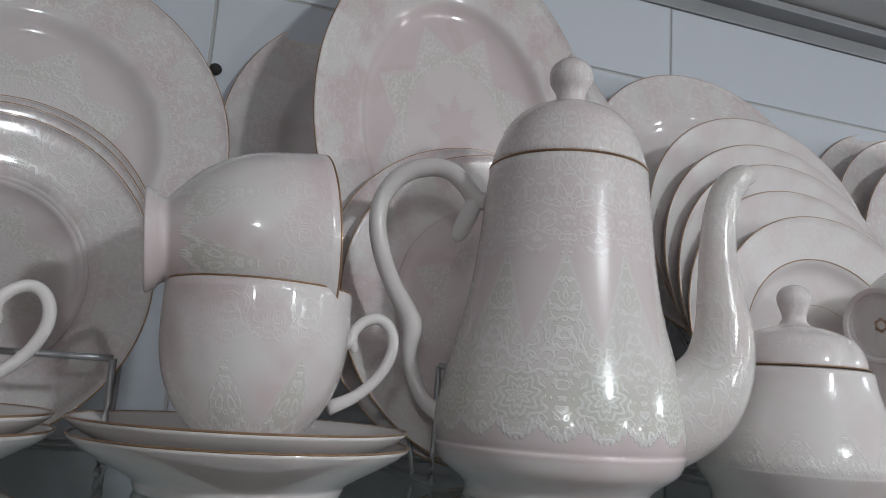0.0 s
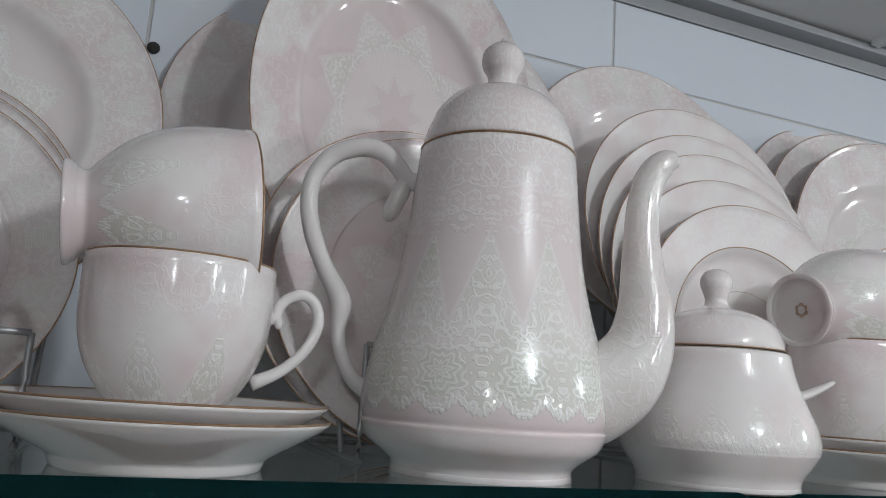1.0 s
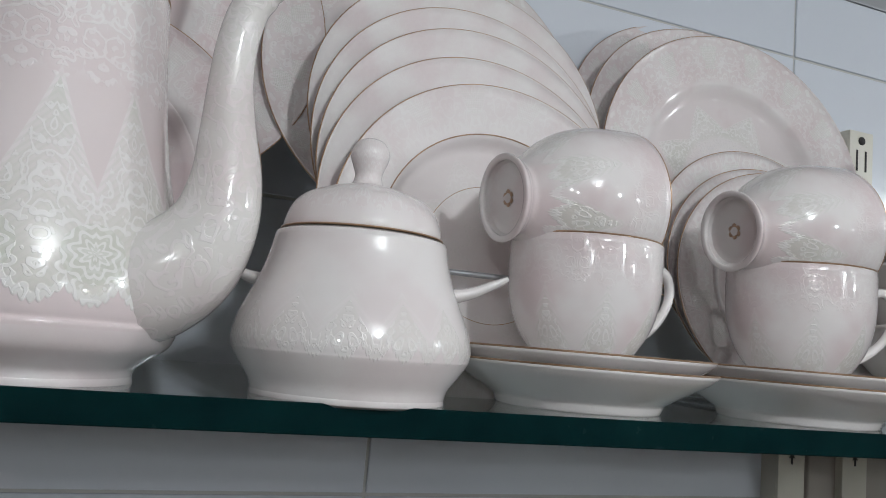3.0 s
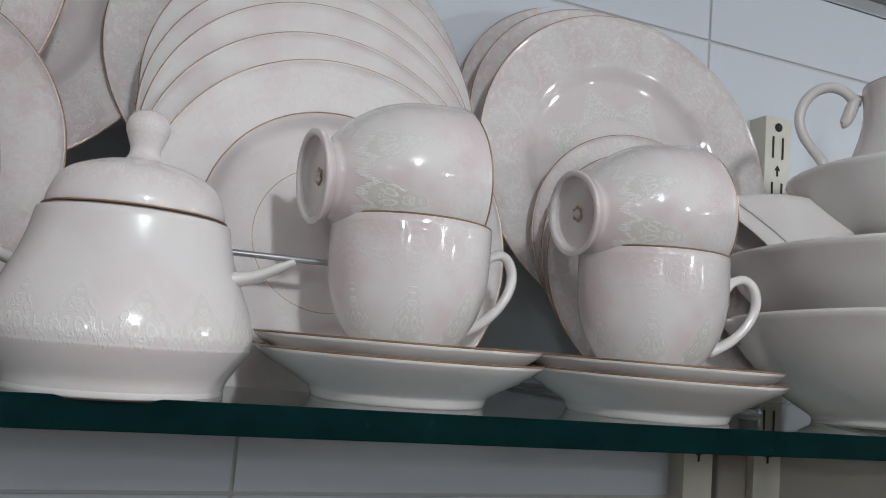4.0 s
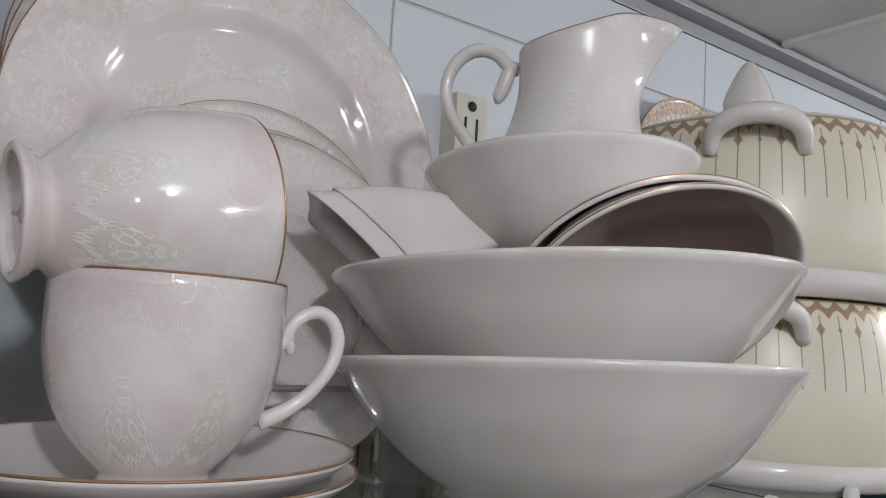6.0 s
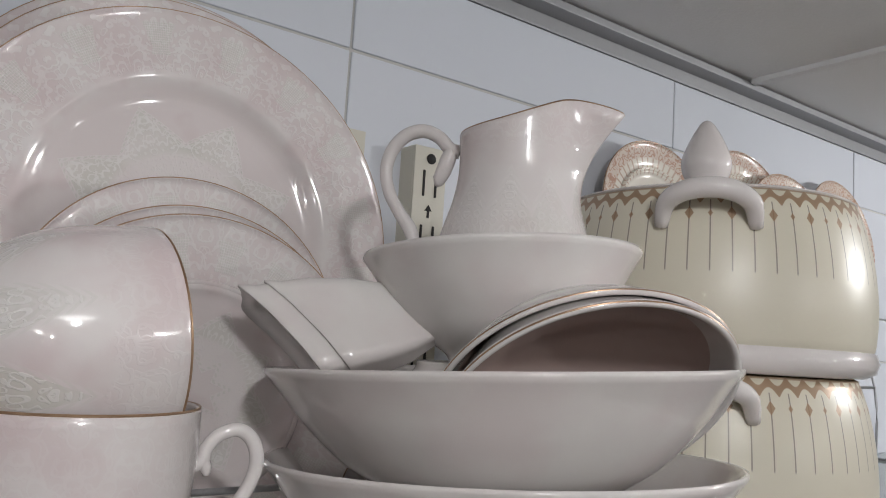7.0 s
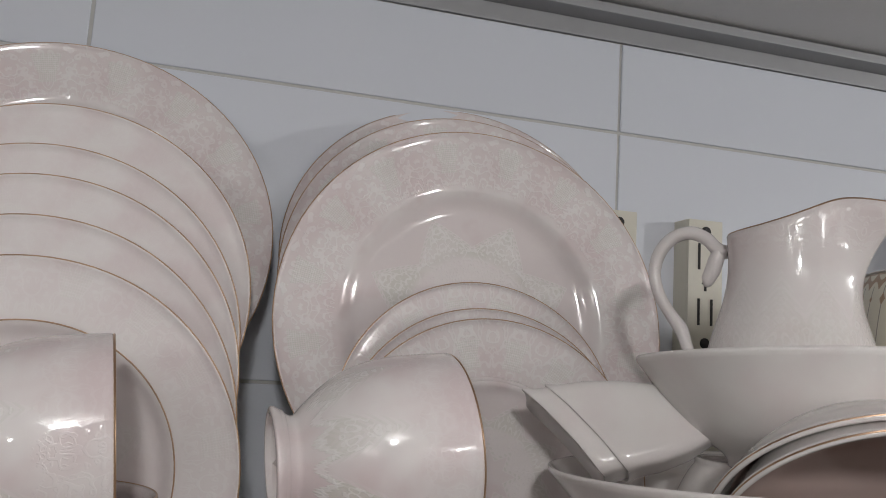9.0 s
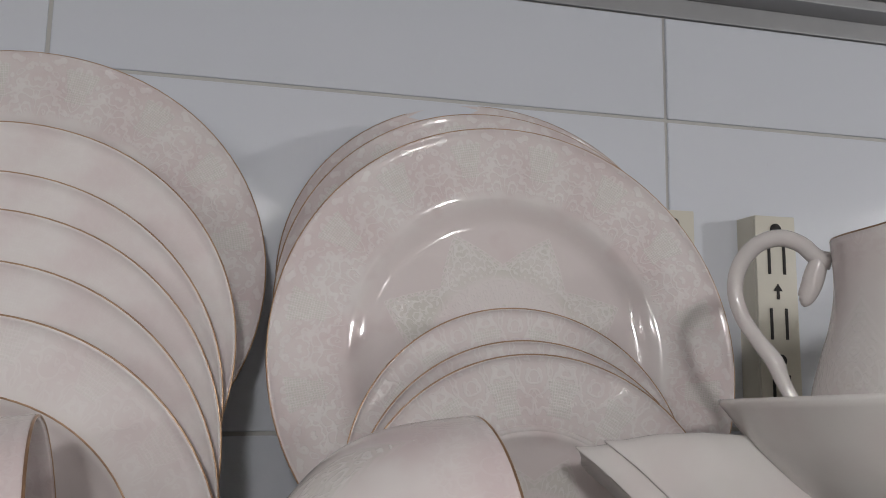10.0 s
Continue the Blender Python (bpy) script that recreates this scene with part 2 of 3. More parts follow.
DINNER = porcelain_plate("lace_dinner_glaze", 0.124, 0.080, 0.88, 0.7)
SOUP = porcelain_plate("lace_soup_glaze", 0.108, 0.068, 0.14, 0.6, satin=True)
SOUP_FRONT = porcelain_plate("lace_soup_front_glaze", 0.104, 0.0686, 0.35, 0.5, satin=True)
SIDE = porcelain_plate("lace_side_glaze", 0.080, 0.048, 0.75, 0.7)
SIDE_PINK = porcelain_plate("lace_salad_glaze", 0.100, 0.064, 0.6, 1.3)
PLATTER = porcelain_plate("lace_platter_glaze", 0.11, 0.072, 0.72, 1.4, 0.92, 1.36)
CUP = porcelain_hollow("lace_cup_glaze", 0.04, 8, 0.015, 0.014, 0.037, 0.056, None, 0.75, 0.85, 0.0080, 0.10, False, 0.20)
POT = porcelain_hollow("lace_pot_glaze", 0.055, 10, 0.031, 0.072, 0.045, 0.118, (0.020, 0.112), 0.82, 0.60, 0.0095, 0.32, True, 0.50)
SPOUT = porcelain_plain("lace_spout_glaze", WHITE, 0.8, 0.12, 0.011)
SUGAR = porcelain_hollow("lace_sugar_glaze", 0.05, 14, 0.020, 0.030, 0.016, 0.085, None, 0.36, 0.45, 0.0075, 0.25, False, 0.35)
JUG = porcelain_hollow("lace_jug_glaze", 0.035, 10, 0.02, 0.04, 0.02, 0.075, None, 0.35, 0.5, 0.008, 0.12)
PLAIN = porcelain_plain("white_glaze")
BOWL = porcelain_plain("bowl_glaze", (0.76, 0.735, 0.71), 0.40)
TAN = porcelain_plain("tan_inside", (0.54, 0.42, 0.38), 0.10, 0.2)
TUREEN, BROWN_PLATE, GILT = tureen_glaze(), brown_plate_glaze(), gilt()
TILE, GLASS, EDGE = tile_glaze(), clear_glass(), glass_edge()
MARK = grainy("mark_print", (0.42, 0.26, 0.17), (0.50, 0.34, 0.24), 300, 0.5)
GROUT = grainy("grout", (0.42, 0.41, 0.40), (0.55, 0.54, 0.52), 300, 0.9)
CEIL = grainy("ceiling_board", (0.74, 0.735, 0.735), (0.80, 0.79, 0.79), 220, 0.85, 0, 0.3)
ALU = grainy("aluminium_trim", (0.30, 0.30, 0.31), (0.40, 0.40, 0.41), 90, 0.5, 0.3, 0.05)
STEEL = grainy("cream_enamel_steel", (0.56, 0.53, 0.45), (0.62, 0.59, 0.51), 60, 0.4, 0.0, 0.06)
DARK = grainy("dark_slot", (0.02, 0.02, 0.02), (0.035, 0.03, 0.03), 200, 0.8)
WIRE = grainy("grey_wire", (0.30, 0.30, 0.31), (0.42, 0.42, 0.43), 200, 0.35, 0.6)
PLASTIC = grainy("white_plastic", (0.66, 0.65, 0.62), (0.72, 0.71, 0.68), 80, 0.35)
# unseen floor, made brown so that light bounced from below is warm
FLOOR = grainy("floor_tile", (0.30, 0.25, 0.21), (0.35, 0.29, 0.25), 12, 0.35)
# unseen closing walls, kept dark to cut bounced light
PLASTER = grainy("plaster", (0.38, 0.37, 0.37), (0.44, 0.43, 0.42), 40, 0.85)
BOARD = grainy("beige_panel", (0.30, 0.26, 0.23), (0.35, 0.31, 0.27), 35, 0.6)


# ---- mesh helpers ----
def part(name, bm, material, parent=None, label="", smooth=True):
    me = bpy.data.meshes.new(name)
    if smooth:
        for f in bm.faces:
            f.smooth = True
    bm.to_mesh(me)
    bm.free()
    me.materials.append(material)
    ob = new(name, me)
    if parent is not None:
        ob.parent = parent
    if label:
        tagged(ob, label)
    return ob


def thing(name, m, label, category, group="", kind=""):
    ob = new(name)
    ob.empty_display_size = 0.02
    ob.matrix_basis = m
    return tagged(ob, label, category, group, kind)


def rounded(points, steps=5):
    """A smooth Catmull-Rom line through 2D or 3D points."""
    p = [Vector(q) for q in points]
    p = [p[0] * 2 - p[1]] + p + [p[-1] * 2 - p[-2]]
    out = []
    for i in range(1, len(p) - 2):
        for k in range(steps):
            t = k / steps
            a, b, c, d = p[i - 1:i + 3]
            out.append(0.5 * (2 * b + (c - a) * t + (2 * a - 5 * b + 4 * c - d) * t * t + (3 * b - a - 3 * c + d) * t ** 3))
    out.append(p[-2])
    return out


def lathe(profile, seg=72, sx=1.0, sy=1.0):
    """Turn (radius, height) points about z; radius 0 closes the form."""
    bm = bmesh.new()
    rows = []
    for q in profile:
        r, z = q[0], q[1]
        if r < 1e-5:
            rows.append([bm.verts.new((0, 0, z))])
        else:
            rows.append([bm.verts.new((sx * r * math.cos(2 * math.pi * k / seg), sy * r * math.sin(2 * math.pi * k / seg), z)) for k in range(seg)])
    for a, b in zip(rows, rows[1:]):
        for k in range(seg):
            j = (k + 1) % seg
            if len(a) == 1 and len(b) == 1:
                continue
            if len(a) == 1:
                bm.faces.new((a[0], b[j], b[k]))
            elif len(b) == 1:
                bm.faces.new((a[k], a[j], b[0]))
            else:
                bm.faces.new((a[k], a[j], b[j], b[k]))
    bmesh.ops.recalc_face_normals(bm, faces=bm.faces)
    return bm


def shell(outer, thick, steps=4, lip=0.5):
    """Closed profile of a vessel: the outer line from the axis up to the rim, over the lip, and back down inside."""
    out = rounded(outer, steps)
    inner = []
    for i, q in enumerate(out):
        a, b = out[max(i - 1, 0)], out[min(i + 1, len(out) - 1)]
        d = (b - a).normalized()
        n = Vector((-d.y, d.x))
        inner.append(Vector((max(q.x + n.x * thick, 0.0), q.y + n.y * thick)))
    inner = [q for q in inner if q.x > 0.001]
    rim = out[-1]
    top = (rim + inner[-1]) / 2 + (out[-1] - out[-2]).normalized() * thick * lip
    low = min(q.y for q in inner)
    return [tuple(q) for q in out] + [tuple(top)] + [tuple(q) for q in reversed(inner)] + [(0.0, low)]


def tube(points, radii, seg=12, steps=5, flat=1.0, cap=True, side=None):
    """A tapering round tube along smooth points; flat squeezes it across side."""
    line = rounded(points, steps)
    rads = [q[0] for q in rounded([(r, 0.0) for r in radii], steps)]
    bm = bmesh.new()
    rows = []
    ref = Vector(side) if side else Vector((0, 0, 1))
    for i, q in enumerate(line):
        d = (line[min(i + 1, len(line) - 1)] - line[max(i - 1, 0)]).normalized()
        u = d.cross(ref)
        if u.length < 1e-4:
            u = d.cross(Vector((1, 0, 0)))
        u.normalize()
        v = u.cross(d).normalized()
        rows.append([bm.verts.new(q + rads[i] * (math.cos(2 * math.pi * k / seg) * u + flat * math.sin(2 * math.pi * k / seg) * v)) for k in range(seg)])
    for a, b in zip(rows, rows[1:]):
        for k in range(seg):
            bm.faces.new((a[k], a[(k + 1) % seg], b[(k + 1) % seg], b[k]))
    if cap:
        bm.faces.new(rows[0][::-1]), bm.faces.new(rows[-1])
    bmesh.ops.recalc_face_normals(bm, faces=bm.faces)
    return bm


def ring(r, z, thick, sx=1.0, sy=1.0, seg=72, tall=1.0):
    prof = [(r + thick * math.cos(a), z + tall * thick * math.sin(a)) for a in [2 * math.pi * k / 8 for k in range(9)]]
    return lathe(prof, seg, sx, sy)


def block(x0, x1, y0, y1, z0, z1, bevel=0.0, seg=2):
    bm = bmesh.new()
    bmesh.ops.create_cube(bm, size=1)
    bmesh.ops.transform(bm, matrix=Matrix.Translation(((x0 + x1) / 2, (y0 + y1) / 2, (z0 + z1) / 2)) @ Matrix.Diagonal((x1 - x0, y1 - y0, z1 - z0, 1)), verts=bm.verts)
    if bevel:
        bmesh.ops.bevel(bm, geom=bm.edges[:], offset=bevel, segments=seg, affect="EDGES", profile=0.5)
    return bm


def add(bm, other):
    me = bpy.data.meshes.new("joined")
    other.to_mesh(me)
    other.free()
    bm.from_mesh(me)
    bpy.data.meshes.remove(me)
    return bm


# ---- the setting ----
CEILING, GROUND = 0.424, -2.1
JOINT, ROW, COL = 0.336, 0.2125, 0.40
wall = tagged(part("wall_north", block(-2.6, 4.0, 0.0, 0.12, GROUND, CEILING + 0.1), GROUT, smooth=False), "shop wall with grey tile joints", "wall", kind="structure")
tagged(part("floor", block(-2.6, 4.0, -4.2, 0.0, GROUND - 0.1, GROUND), FLOOR, smooth=False), "brown tiled shop floor, out of view", "floor", kind="structure")
tagged(part("ceiling", block(-2.6, 4.0, -4.2, 0.12, CEILING + 0.012, CEILING + 0.1), CEIL, smooth=False), "grey suspended ceiling of square boards", "ceiling", kind="structure")
tagged(part("wall_west", block(-2.72, -2.6, -4.2, 0.12, GROUND, CEILING + 0.1), PLASTER, smooth=False), "plain plastered wall closing the shop, out of view", "wall", kind="structure")
tagged(part("wall_east", block(4.0, 4.12, -4.2, 0.12, GROUND, CEILING + 0.1), PLASTER, smooth=False), "plain plastered wall closing the shop, out of view", "wall", kind="structure")
tagged(part("wall_south", block(-2.72, 4.12, -4.32, -4.2, GROUND, CEILING + 0.1), PLASTER, smooth=False), "plain plastered wall closing the shop, out of view", "wall", kind="structure")
trim = new("trim")
tagged(trim, "aluminium ceiling edge trim along the tiled wall", "trim", kind="structure")
part("wall_angle", add(block(-2.6, 4.0, -0.0035, -0.0005, CEILING - 0.012, CEILING + 0.010, 0.0008), block(-2.6, 4.0, -0.024, -0.0036, CEILING + 0.002, CEILING + 0.010, 0.0008)), ALU, trim, smooth=False)
for x in (-0.485, 0.115, 0.715, 1.315, 1.915):
    part("ceiling_runner", block(x - 0.006, x + 0.006, -2.4, -0.026, CEILING + 0.006, CEILING + 0.013, 0.001), CEIL, trim)
part("ceiling_runner", block(-2.0, 3.4, -0.632, -0.620, CEILING + 0.0055, CEILING + 0.0125, 0.001), CEIL, trim)


def shelf(name, x0, x1, y_left, y_right, label):
    root = thing(name, pose(0, 0, 0), label, "shelf")
    bm = block(x0, x1, -1, -0.004, -0.012, 0.0)
    for v in bm.verts:
        if v.co.y < -0.5:
            v.co.y = (y_left if v.co.x < (x0 + x1) / 2 else y_right) + 0.0016
    part("pane", bm, GLASS, root, "clear greenish glass", smooth=False)
    bm = block(x0, x1, -1, 0, -0.0122, 0.0002)
    for v in bm.verts:
        front = y_left if v.co.x < (x0 + x1) / 2 else y_right
        v.co.y = front if v.co.y < -0.5 else front + 0.0014
    bmesh.ops.bevel(bm, geom=bm.edges[:], offset=0.0004, segments=1, affect="EDGES")
    part("polished_edge", bm, EDGE, root, "dark green polished glass edge", smooth=False)
    return root


shelf("glass_shelf", -0.9, 0.883, -0.238, -0.2905, "thick clear glass shelf with a dark green front edge")
shelf("glass_shelf", 0.886, 2.2, -0.292, -0.292, "clear glass shelf with green edge beyond the joint")


def upright(x, label):
    root = thing("slotted_upright", pose(x, 0, 0), label, "bracket", "slotted shelf uprights")
    part("web", block(-0.0155, 0.0155, -0.022, -0.0195, -1.2, 0.268, 0.0006), STEEL, root, smooth=False)
    for dx in (-0.0145, 0.0145):
        part("flange", block(dx - 0.001, dx + 0.001, -0.0194, -0.001, -1.2, 0.268, 0.0004), STEEL, root, smooth=False)
    z = 0.2585
    # holes and slots aren't cut: dark inlays carry the shade of the openings
    for k in range(4):
        hole = add(lathe([(0, -0.0006), (0.0042, -0.0006), (0.0042, 0.0006), (0, 0.0006)], 20), bmesh.new())
        bmesh.ops.transform(hole, matrix=pose(0.0, -0.0222, z, 90), verts=hole.verts)
        part("screw_hole", hole, DARK, root)
        for dz in (0.020, 0.064) if k < 3 else ():
            for dx in (-0.0058, 0.0058):
                part("slot", block(dx - 0.0011, dx + 0.0011, -0.0226, -0.0218, z - dz - 0.0105, z - dz + 0.0105, 0.0003), DARK, root)
        arrow = block(-0.0010, 0.0010, -0.0226, -0.0218, z - 0.0475, z - 0.0415)
        tip = bmesh.new()
        vs = [tip.verts.new(c) for c in ((-0.0034, -0.0226, z - 0.042), (0.0034, -0.0226, z - 0.042), (0, -0.0226, z - 0.037), (-0.0034, -0.0218, z - 0.042), (0.0034, -0.0218, z - 0.042), (0, -0.0218, z - 0.037))]
        for fc in ((0, 1, 2), (3, 5, 4), (0, 3, 4, 1), (1, 4, 5, 2), (2, 5, 3, 0)):
            tip.faces.new([vs[i] for i in fc])
        part("arrow_mark", add(arrow, tip), DARK, root, smooth=False)
        z -= 0.0885
    arm = block(-0.004, 0.004, -0.20, -0.0225, -0.040, -0.0125, 0.001)
    for v in arm.verts:
        if v.co.y < -0.1 and v.co.z < -0.02:
            v.co.z = -0.022
    part("bracket_arm", arm, STEEL, root)
    return root


upright(0.7935, "cream enamelled slotted steel upright behind the dinner plates")
upright(0.8705, "cream enamelled slotted steel upright on the tiled wall")


# ---- tableware ----
def plate(m, radius, well, glaze, label, group, depth=0.016, name="dinner_plate", sx=1.0, sy=1.0, bands=()):
    """A plate whose face looks along its own z; the rim lies in the plane z = 0."""
    root = thing(name, m, label, "plate", group)
    w = well
    outer = [(0, -depth - 0.001), (w * 0.62, -depth - 0.001), (w * 0.66, -depth - 0.0035), (w * 0.70, -depth - 0.0035), (w * 0.74, -depth - 0.001), (w * 0.93, -depth + 0.001), (w * 1.03, -depth + 0.0085), (w * 1.10, -0.0075), (radius * 0.95, -0.0035), (radius, 0.0)]
    inner = [(radius - 0.0008, 0.0016), (radius * 0.95, -0.0004), (w * 1.12, -0.0042), (w * 1.04, -0.0062), (w * 0.97, -depth + 0.0062), (w * 0.86, -depth + 0.0034), (w * 0.5, -depth + 0.0026), (0, -depth + 0.0025)]
    prof = [tuple(q) for q in rounded(outer, 2)] + [tuple(q) for q in rounded(inner, 3)]
    part("body", lathe([(max(q[0], 0.0), q[1]) for q in prof], 96, sx, sy), glaze, root)
    part("gilt_rim", ring(radius - 0.0003, 0.0007, 0.00050, sx, sy, 96), GILT, root, "thin worn gilt line")
    for rb, zb in bands:
        part("gilt_band", ring(rb, zb, 0.00040, seg=96), GILT, root, "thin worn gilt line")
    return root


def leaning(cx, cy, cz, lean, az):
    """The pose of a plate whose face looks at the room: leaning back, turned about the vertical."""
    a, l = radians(az), radians(lean)
    u = Vector((math.cos(a), math.sin(a), 0))
    v = Vector((-math.sin(a) * math.sin(l), math.cos(a) * math.sin(l), math.cos(l)))
    n = u.cross(v)
    return Matrix(((u.x, v.x, n.x, cx), (u.y, v.y, n.y, cy), (u.z, v.z, n.z, cz), (0, 0, 0, 1)))


def saucer(m, label):
    root = thing("saucer", m, label, "saucer", "stacked tea saucers")
    outer = [(0, 0.0012), (0.036, 0.0012), (0.0385, 0.0), (0.042, 0.0), (0.0435, 0.003), (0.0455, 0.0055), (0.058, 0.0125), (0.0665, 0.0175), (0.0705, 0.0210)]
    inner = [(0.0700, 0.0222), (0.0660, 0.0192), (0.056, 0.0132), (0.044, 0.0068), (0.036, 0.0042), (0.024, 0.0036), (0.0, 0.0036)]
    prof = [tuple(q) for q in rounded(outer, 3)] + [tuple(q) for q in rounded(inner, 3)]
    part("body", lathe([(max(q[0], 0), q[1]) for q in prof], 80), PLAIN, root)
    part("gilt_rim", ring(0.0702, 0.0219, 0.0005, seg=80), GILT, root, "thin worn gilt line")
    return root


def teacup(m, label):
    """A round-bellied cup standing on z = 0 with its ear towards x."""
    root = thing("teacup", m, label, "cup", "stacked tea cups")
    outer = [(0, 0.004), (0.0178, 0.004), (0.0192, 0.0), (0.0226, 0.0), (0.0219, 0.0026), (0.0192, 0.0060), (0.0184, 0.0090), (0.0222, 0.0130), (0.0305, 0.0228), (0.0366, 0.0345), (0.0397, 0.048), (0.0404, 0.062), (0.0404, 0.0755)]
    part("body", lathe(shell(outer, 0.0022, 4), 80), CUP, root)
    part("gilt_rim", ring(0.0397, 0.0764, 0.0005, seg=80), GILT, root, "thin worn gilt line")
    line = [(0.0385, 0, 0.0545), (0.0425, 0, 0.0570), (0.0435, 0, 0.0610), (0.0480, 0, 0.0660), (0.0545, 0, 0.0680), (0.0600, 0, 0.0645), (0.0625, 0, 0.0570), (0.0605, 0, 0.0480), (0.0545, 0, 0.0390), (0.0455, 0, 0.0315), (0.0345, 0, 0.0262)]
    ear = tube(line, [0.0030, 0.0028, 0.0026, 0.0026, 0.0027, 0.0028, 0.0028, 0.0027, 0.0026, 0.0028, 0.0034], 12, 4, 1.0, True, (0, 1, 0))
    spur = tube([(0.0420, 0, 0.0580), (0.0438, 0, 0.0545), (0.0446, 0, 0.0515)], [0.0026, 0.0024, 0.0013], 10, 3, 1.0, True, (0, 1, 0))
    part("handle", add(ear, spur), PLAIN, root, "white scrolled ear handle")
    mark = bmesh.new()
    for k in range(6):
        q = 2 * math.pi * k / 6
        petal = lathe([(0, 0.0), (0.0016, 0.0), (0.0016, 0.0003), (0, 0.0003)], 10)
        bmesh.ops.transform(petal, matrix=pose(0.0030 * math.cos(q), 0.0030 * math.sin(q), 0.0035), verts=petal.verts)
        add(mark, petal)
    part("base_mark", mark, MARK, root, "faded orange-brown printed mark")
    return root


def lying(x, y, z, yaw, tip):
    """The pose of a cup on its side: its foot's middle at x, y, z, its mouth along x turned by yaw and raised by tip; the ear hangs down."""
    return Matrix.Translation((x, y, z)) @ pose(0, 0, 0, 0, 90 - tip, yaw)


CUPS = [(-0.112, -0.222, 0, 0), (0.033, -0.2225, 0, 0), (0.447, -0.2165, 8, 7), (0.584, -0.2285, -12, 3)]
first_saucer = first_cup = None
for i, (cx, cy, ear, yaw) in enumerate(CUPS):
    for k, (dx, dy) in enumerate(((0, 0), (-0.0012, 0.001))):
        m = pose(cx + dx, cy + dy, 0.0065 * k)
        if first_saucer is None:
            first_saucer = saucer(m, "white porcelain saucer with worn gilt rim on the glass shelf")
        else:
            tagged(copy_thing(first_saucer, m), "white porcelain saucer under a tea cup" if k else "")
    m = pose(cx, cy, 0.0102, 0, 0, ear)
    if first_cup is None:
        first_cup = teacup(m, "lace-patterned white and pink porcelain tea cup standing on two saucers")
    else:
        copy_thing(first_cup, m)
    tagged(copy_thing(first_cup, lying(cx - (0.0505 if i < 2 else 0.0545), cy - 0.0505 * math.sin(radians(yaw)), 0.1025, yaw, 6.0)), "lace-patterned porcelain tea cup lying sideways on the cup below")


def teapot(m):
    root = thing("teapot", m, "tall lace-patterned white and pink porcelain coffee pot with lid", "teapot")
    body = [(0, 0.003), (0.040, 0.003), (0.0415, 0.0), (0.0445, 0.0), (0.0455, 0.005), (0.0500, 0.009), (0.0580, 0.015), (0.0612, 0.0225), (0.0605, 0.0245), (0.0614, 0.028), (0.0618, 0.036), (0.0598, 0.050), (0.0556, 0.068), (0.0508, 0.086), (0.0470, 0.106), (0.0444, 0.128), (0.0428, 0.146), (0.0412, 0.1630)]
    part("body", lathe(shell(body, 0.003, 4), 96), POT, root)
    part("gilt_rim", ring(0.0408, 0.1642, 0.0006, seg=96), GILT, root, "thin worn gilt line")
    lid = [(0.0395, 0.1675), (0.0402, 0.1690), (0.0398, 0.1720), (0.0378, 0.1790), (0.0352, 0.1855), (0.0346, 0.1872), (0.0320, 0.1915), (0.0262, 0.1975), (0.0170, 0.2025), (0.0098, 0.2050), (0.0078, 0.2085), (0.0084, 0.2125), (0.0108, 0.2165), (0.0117, 0.2210), (0.0106, 0.2262), (0.0070, 0.2300), (0.0030, 0.2322), (0.0014, 0.2345), (0.0, 0.2350)]
    part("lid", lathe([(0.0, 0.1646)] + [(max(q[0], 0), q[1] * 0.985 - 0.0004) for q in rounded(lid, 4)], 80), POT, root, "domed lid with a round knob")
    part("spout", tube([(0.036, 0, 0.036), (0.052, 0, 0.042), (0.0665, 0, 0.051), (0.0760, 0, 0.066), (0.0790, 0, 0.084), (0.0775, 0, 0.104), (0.0762, 0, 0.124), (0.0770, 0, 0.142), (0.0805, 0, 0.156), (0.0870, 0, 0.1640), (0.0935, 0, 0.1665)], [0.024, 0.0250, 0.0220, 0.0176, 0.0144, 0.0114, 0.0092, 0.0083, 0.0080, 0.0070, 0.0042], 20, 5, 1.0, True, (0, 1, 0)), SPOUT, root, "slender curved spout")
    ear = tube([(-0.042, 0, 0.1470), (-0.048, 0, 0.1490), (-0.0535, 0, 0.1560), (-0.0620, 0, 0.1635), (-0.0740, 0, 0.1655), (-0.0880, 0, 0.1610), (-0.0975, 0, 0.1495), (-0.1000, 0, 0.1350), (-0.0965, 0, 0.1180), (-0.0890, 0, 0.1010), (-0.0800, 0, 0.0860), (-0.0770, 0, 0.0780), (-0.0775, 0, 0.0660), (-0.0745, 0, 0.0530), (-0.0680, 0, 0.0420), (-0.0590, 0, 0.0360)], [0.0051, 0.0048, 0.0048, 0.0052, 0.0052, 0.0051, 0.0049, 0.0048, 0.0048, 0.0048, 0.0055, 0.0057, 0.0041, 0.0039, 0.0041, 0.0051], 14, 4, 1.0, True, (0, 1, 0))
    scroll = tube([(-0.0470, 0, 0.1500), (-0.0500, 0, 0.1430), (-0.0535, 0, 0.1345), (-0.0560, 0, 0.1290), (-0.0585, 0, 0.1268)], [0.0040, 0.0050, 0.0050, 0.0042, 0.0022], 12, 4, 1.0, True, (0, 1, 0))
    part("handle", add(ear, scroll), PLAIN, root, "white scrolled ear handle")
    return root


teapot(pose(0.1845, -0.2195, 0, 0, 0, -27))


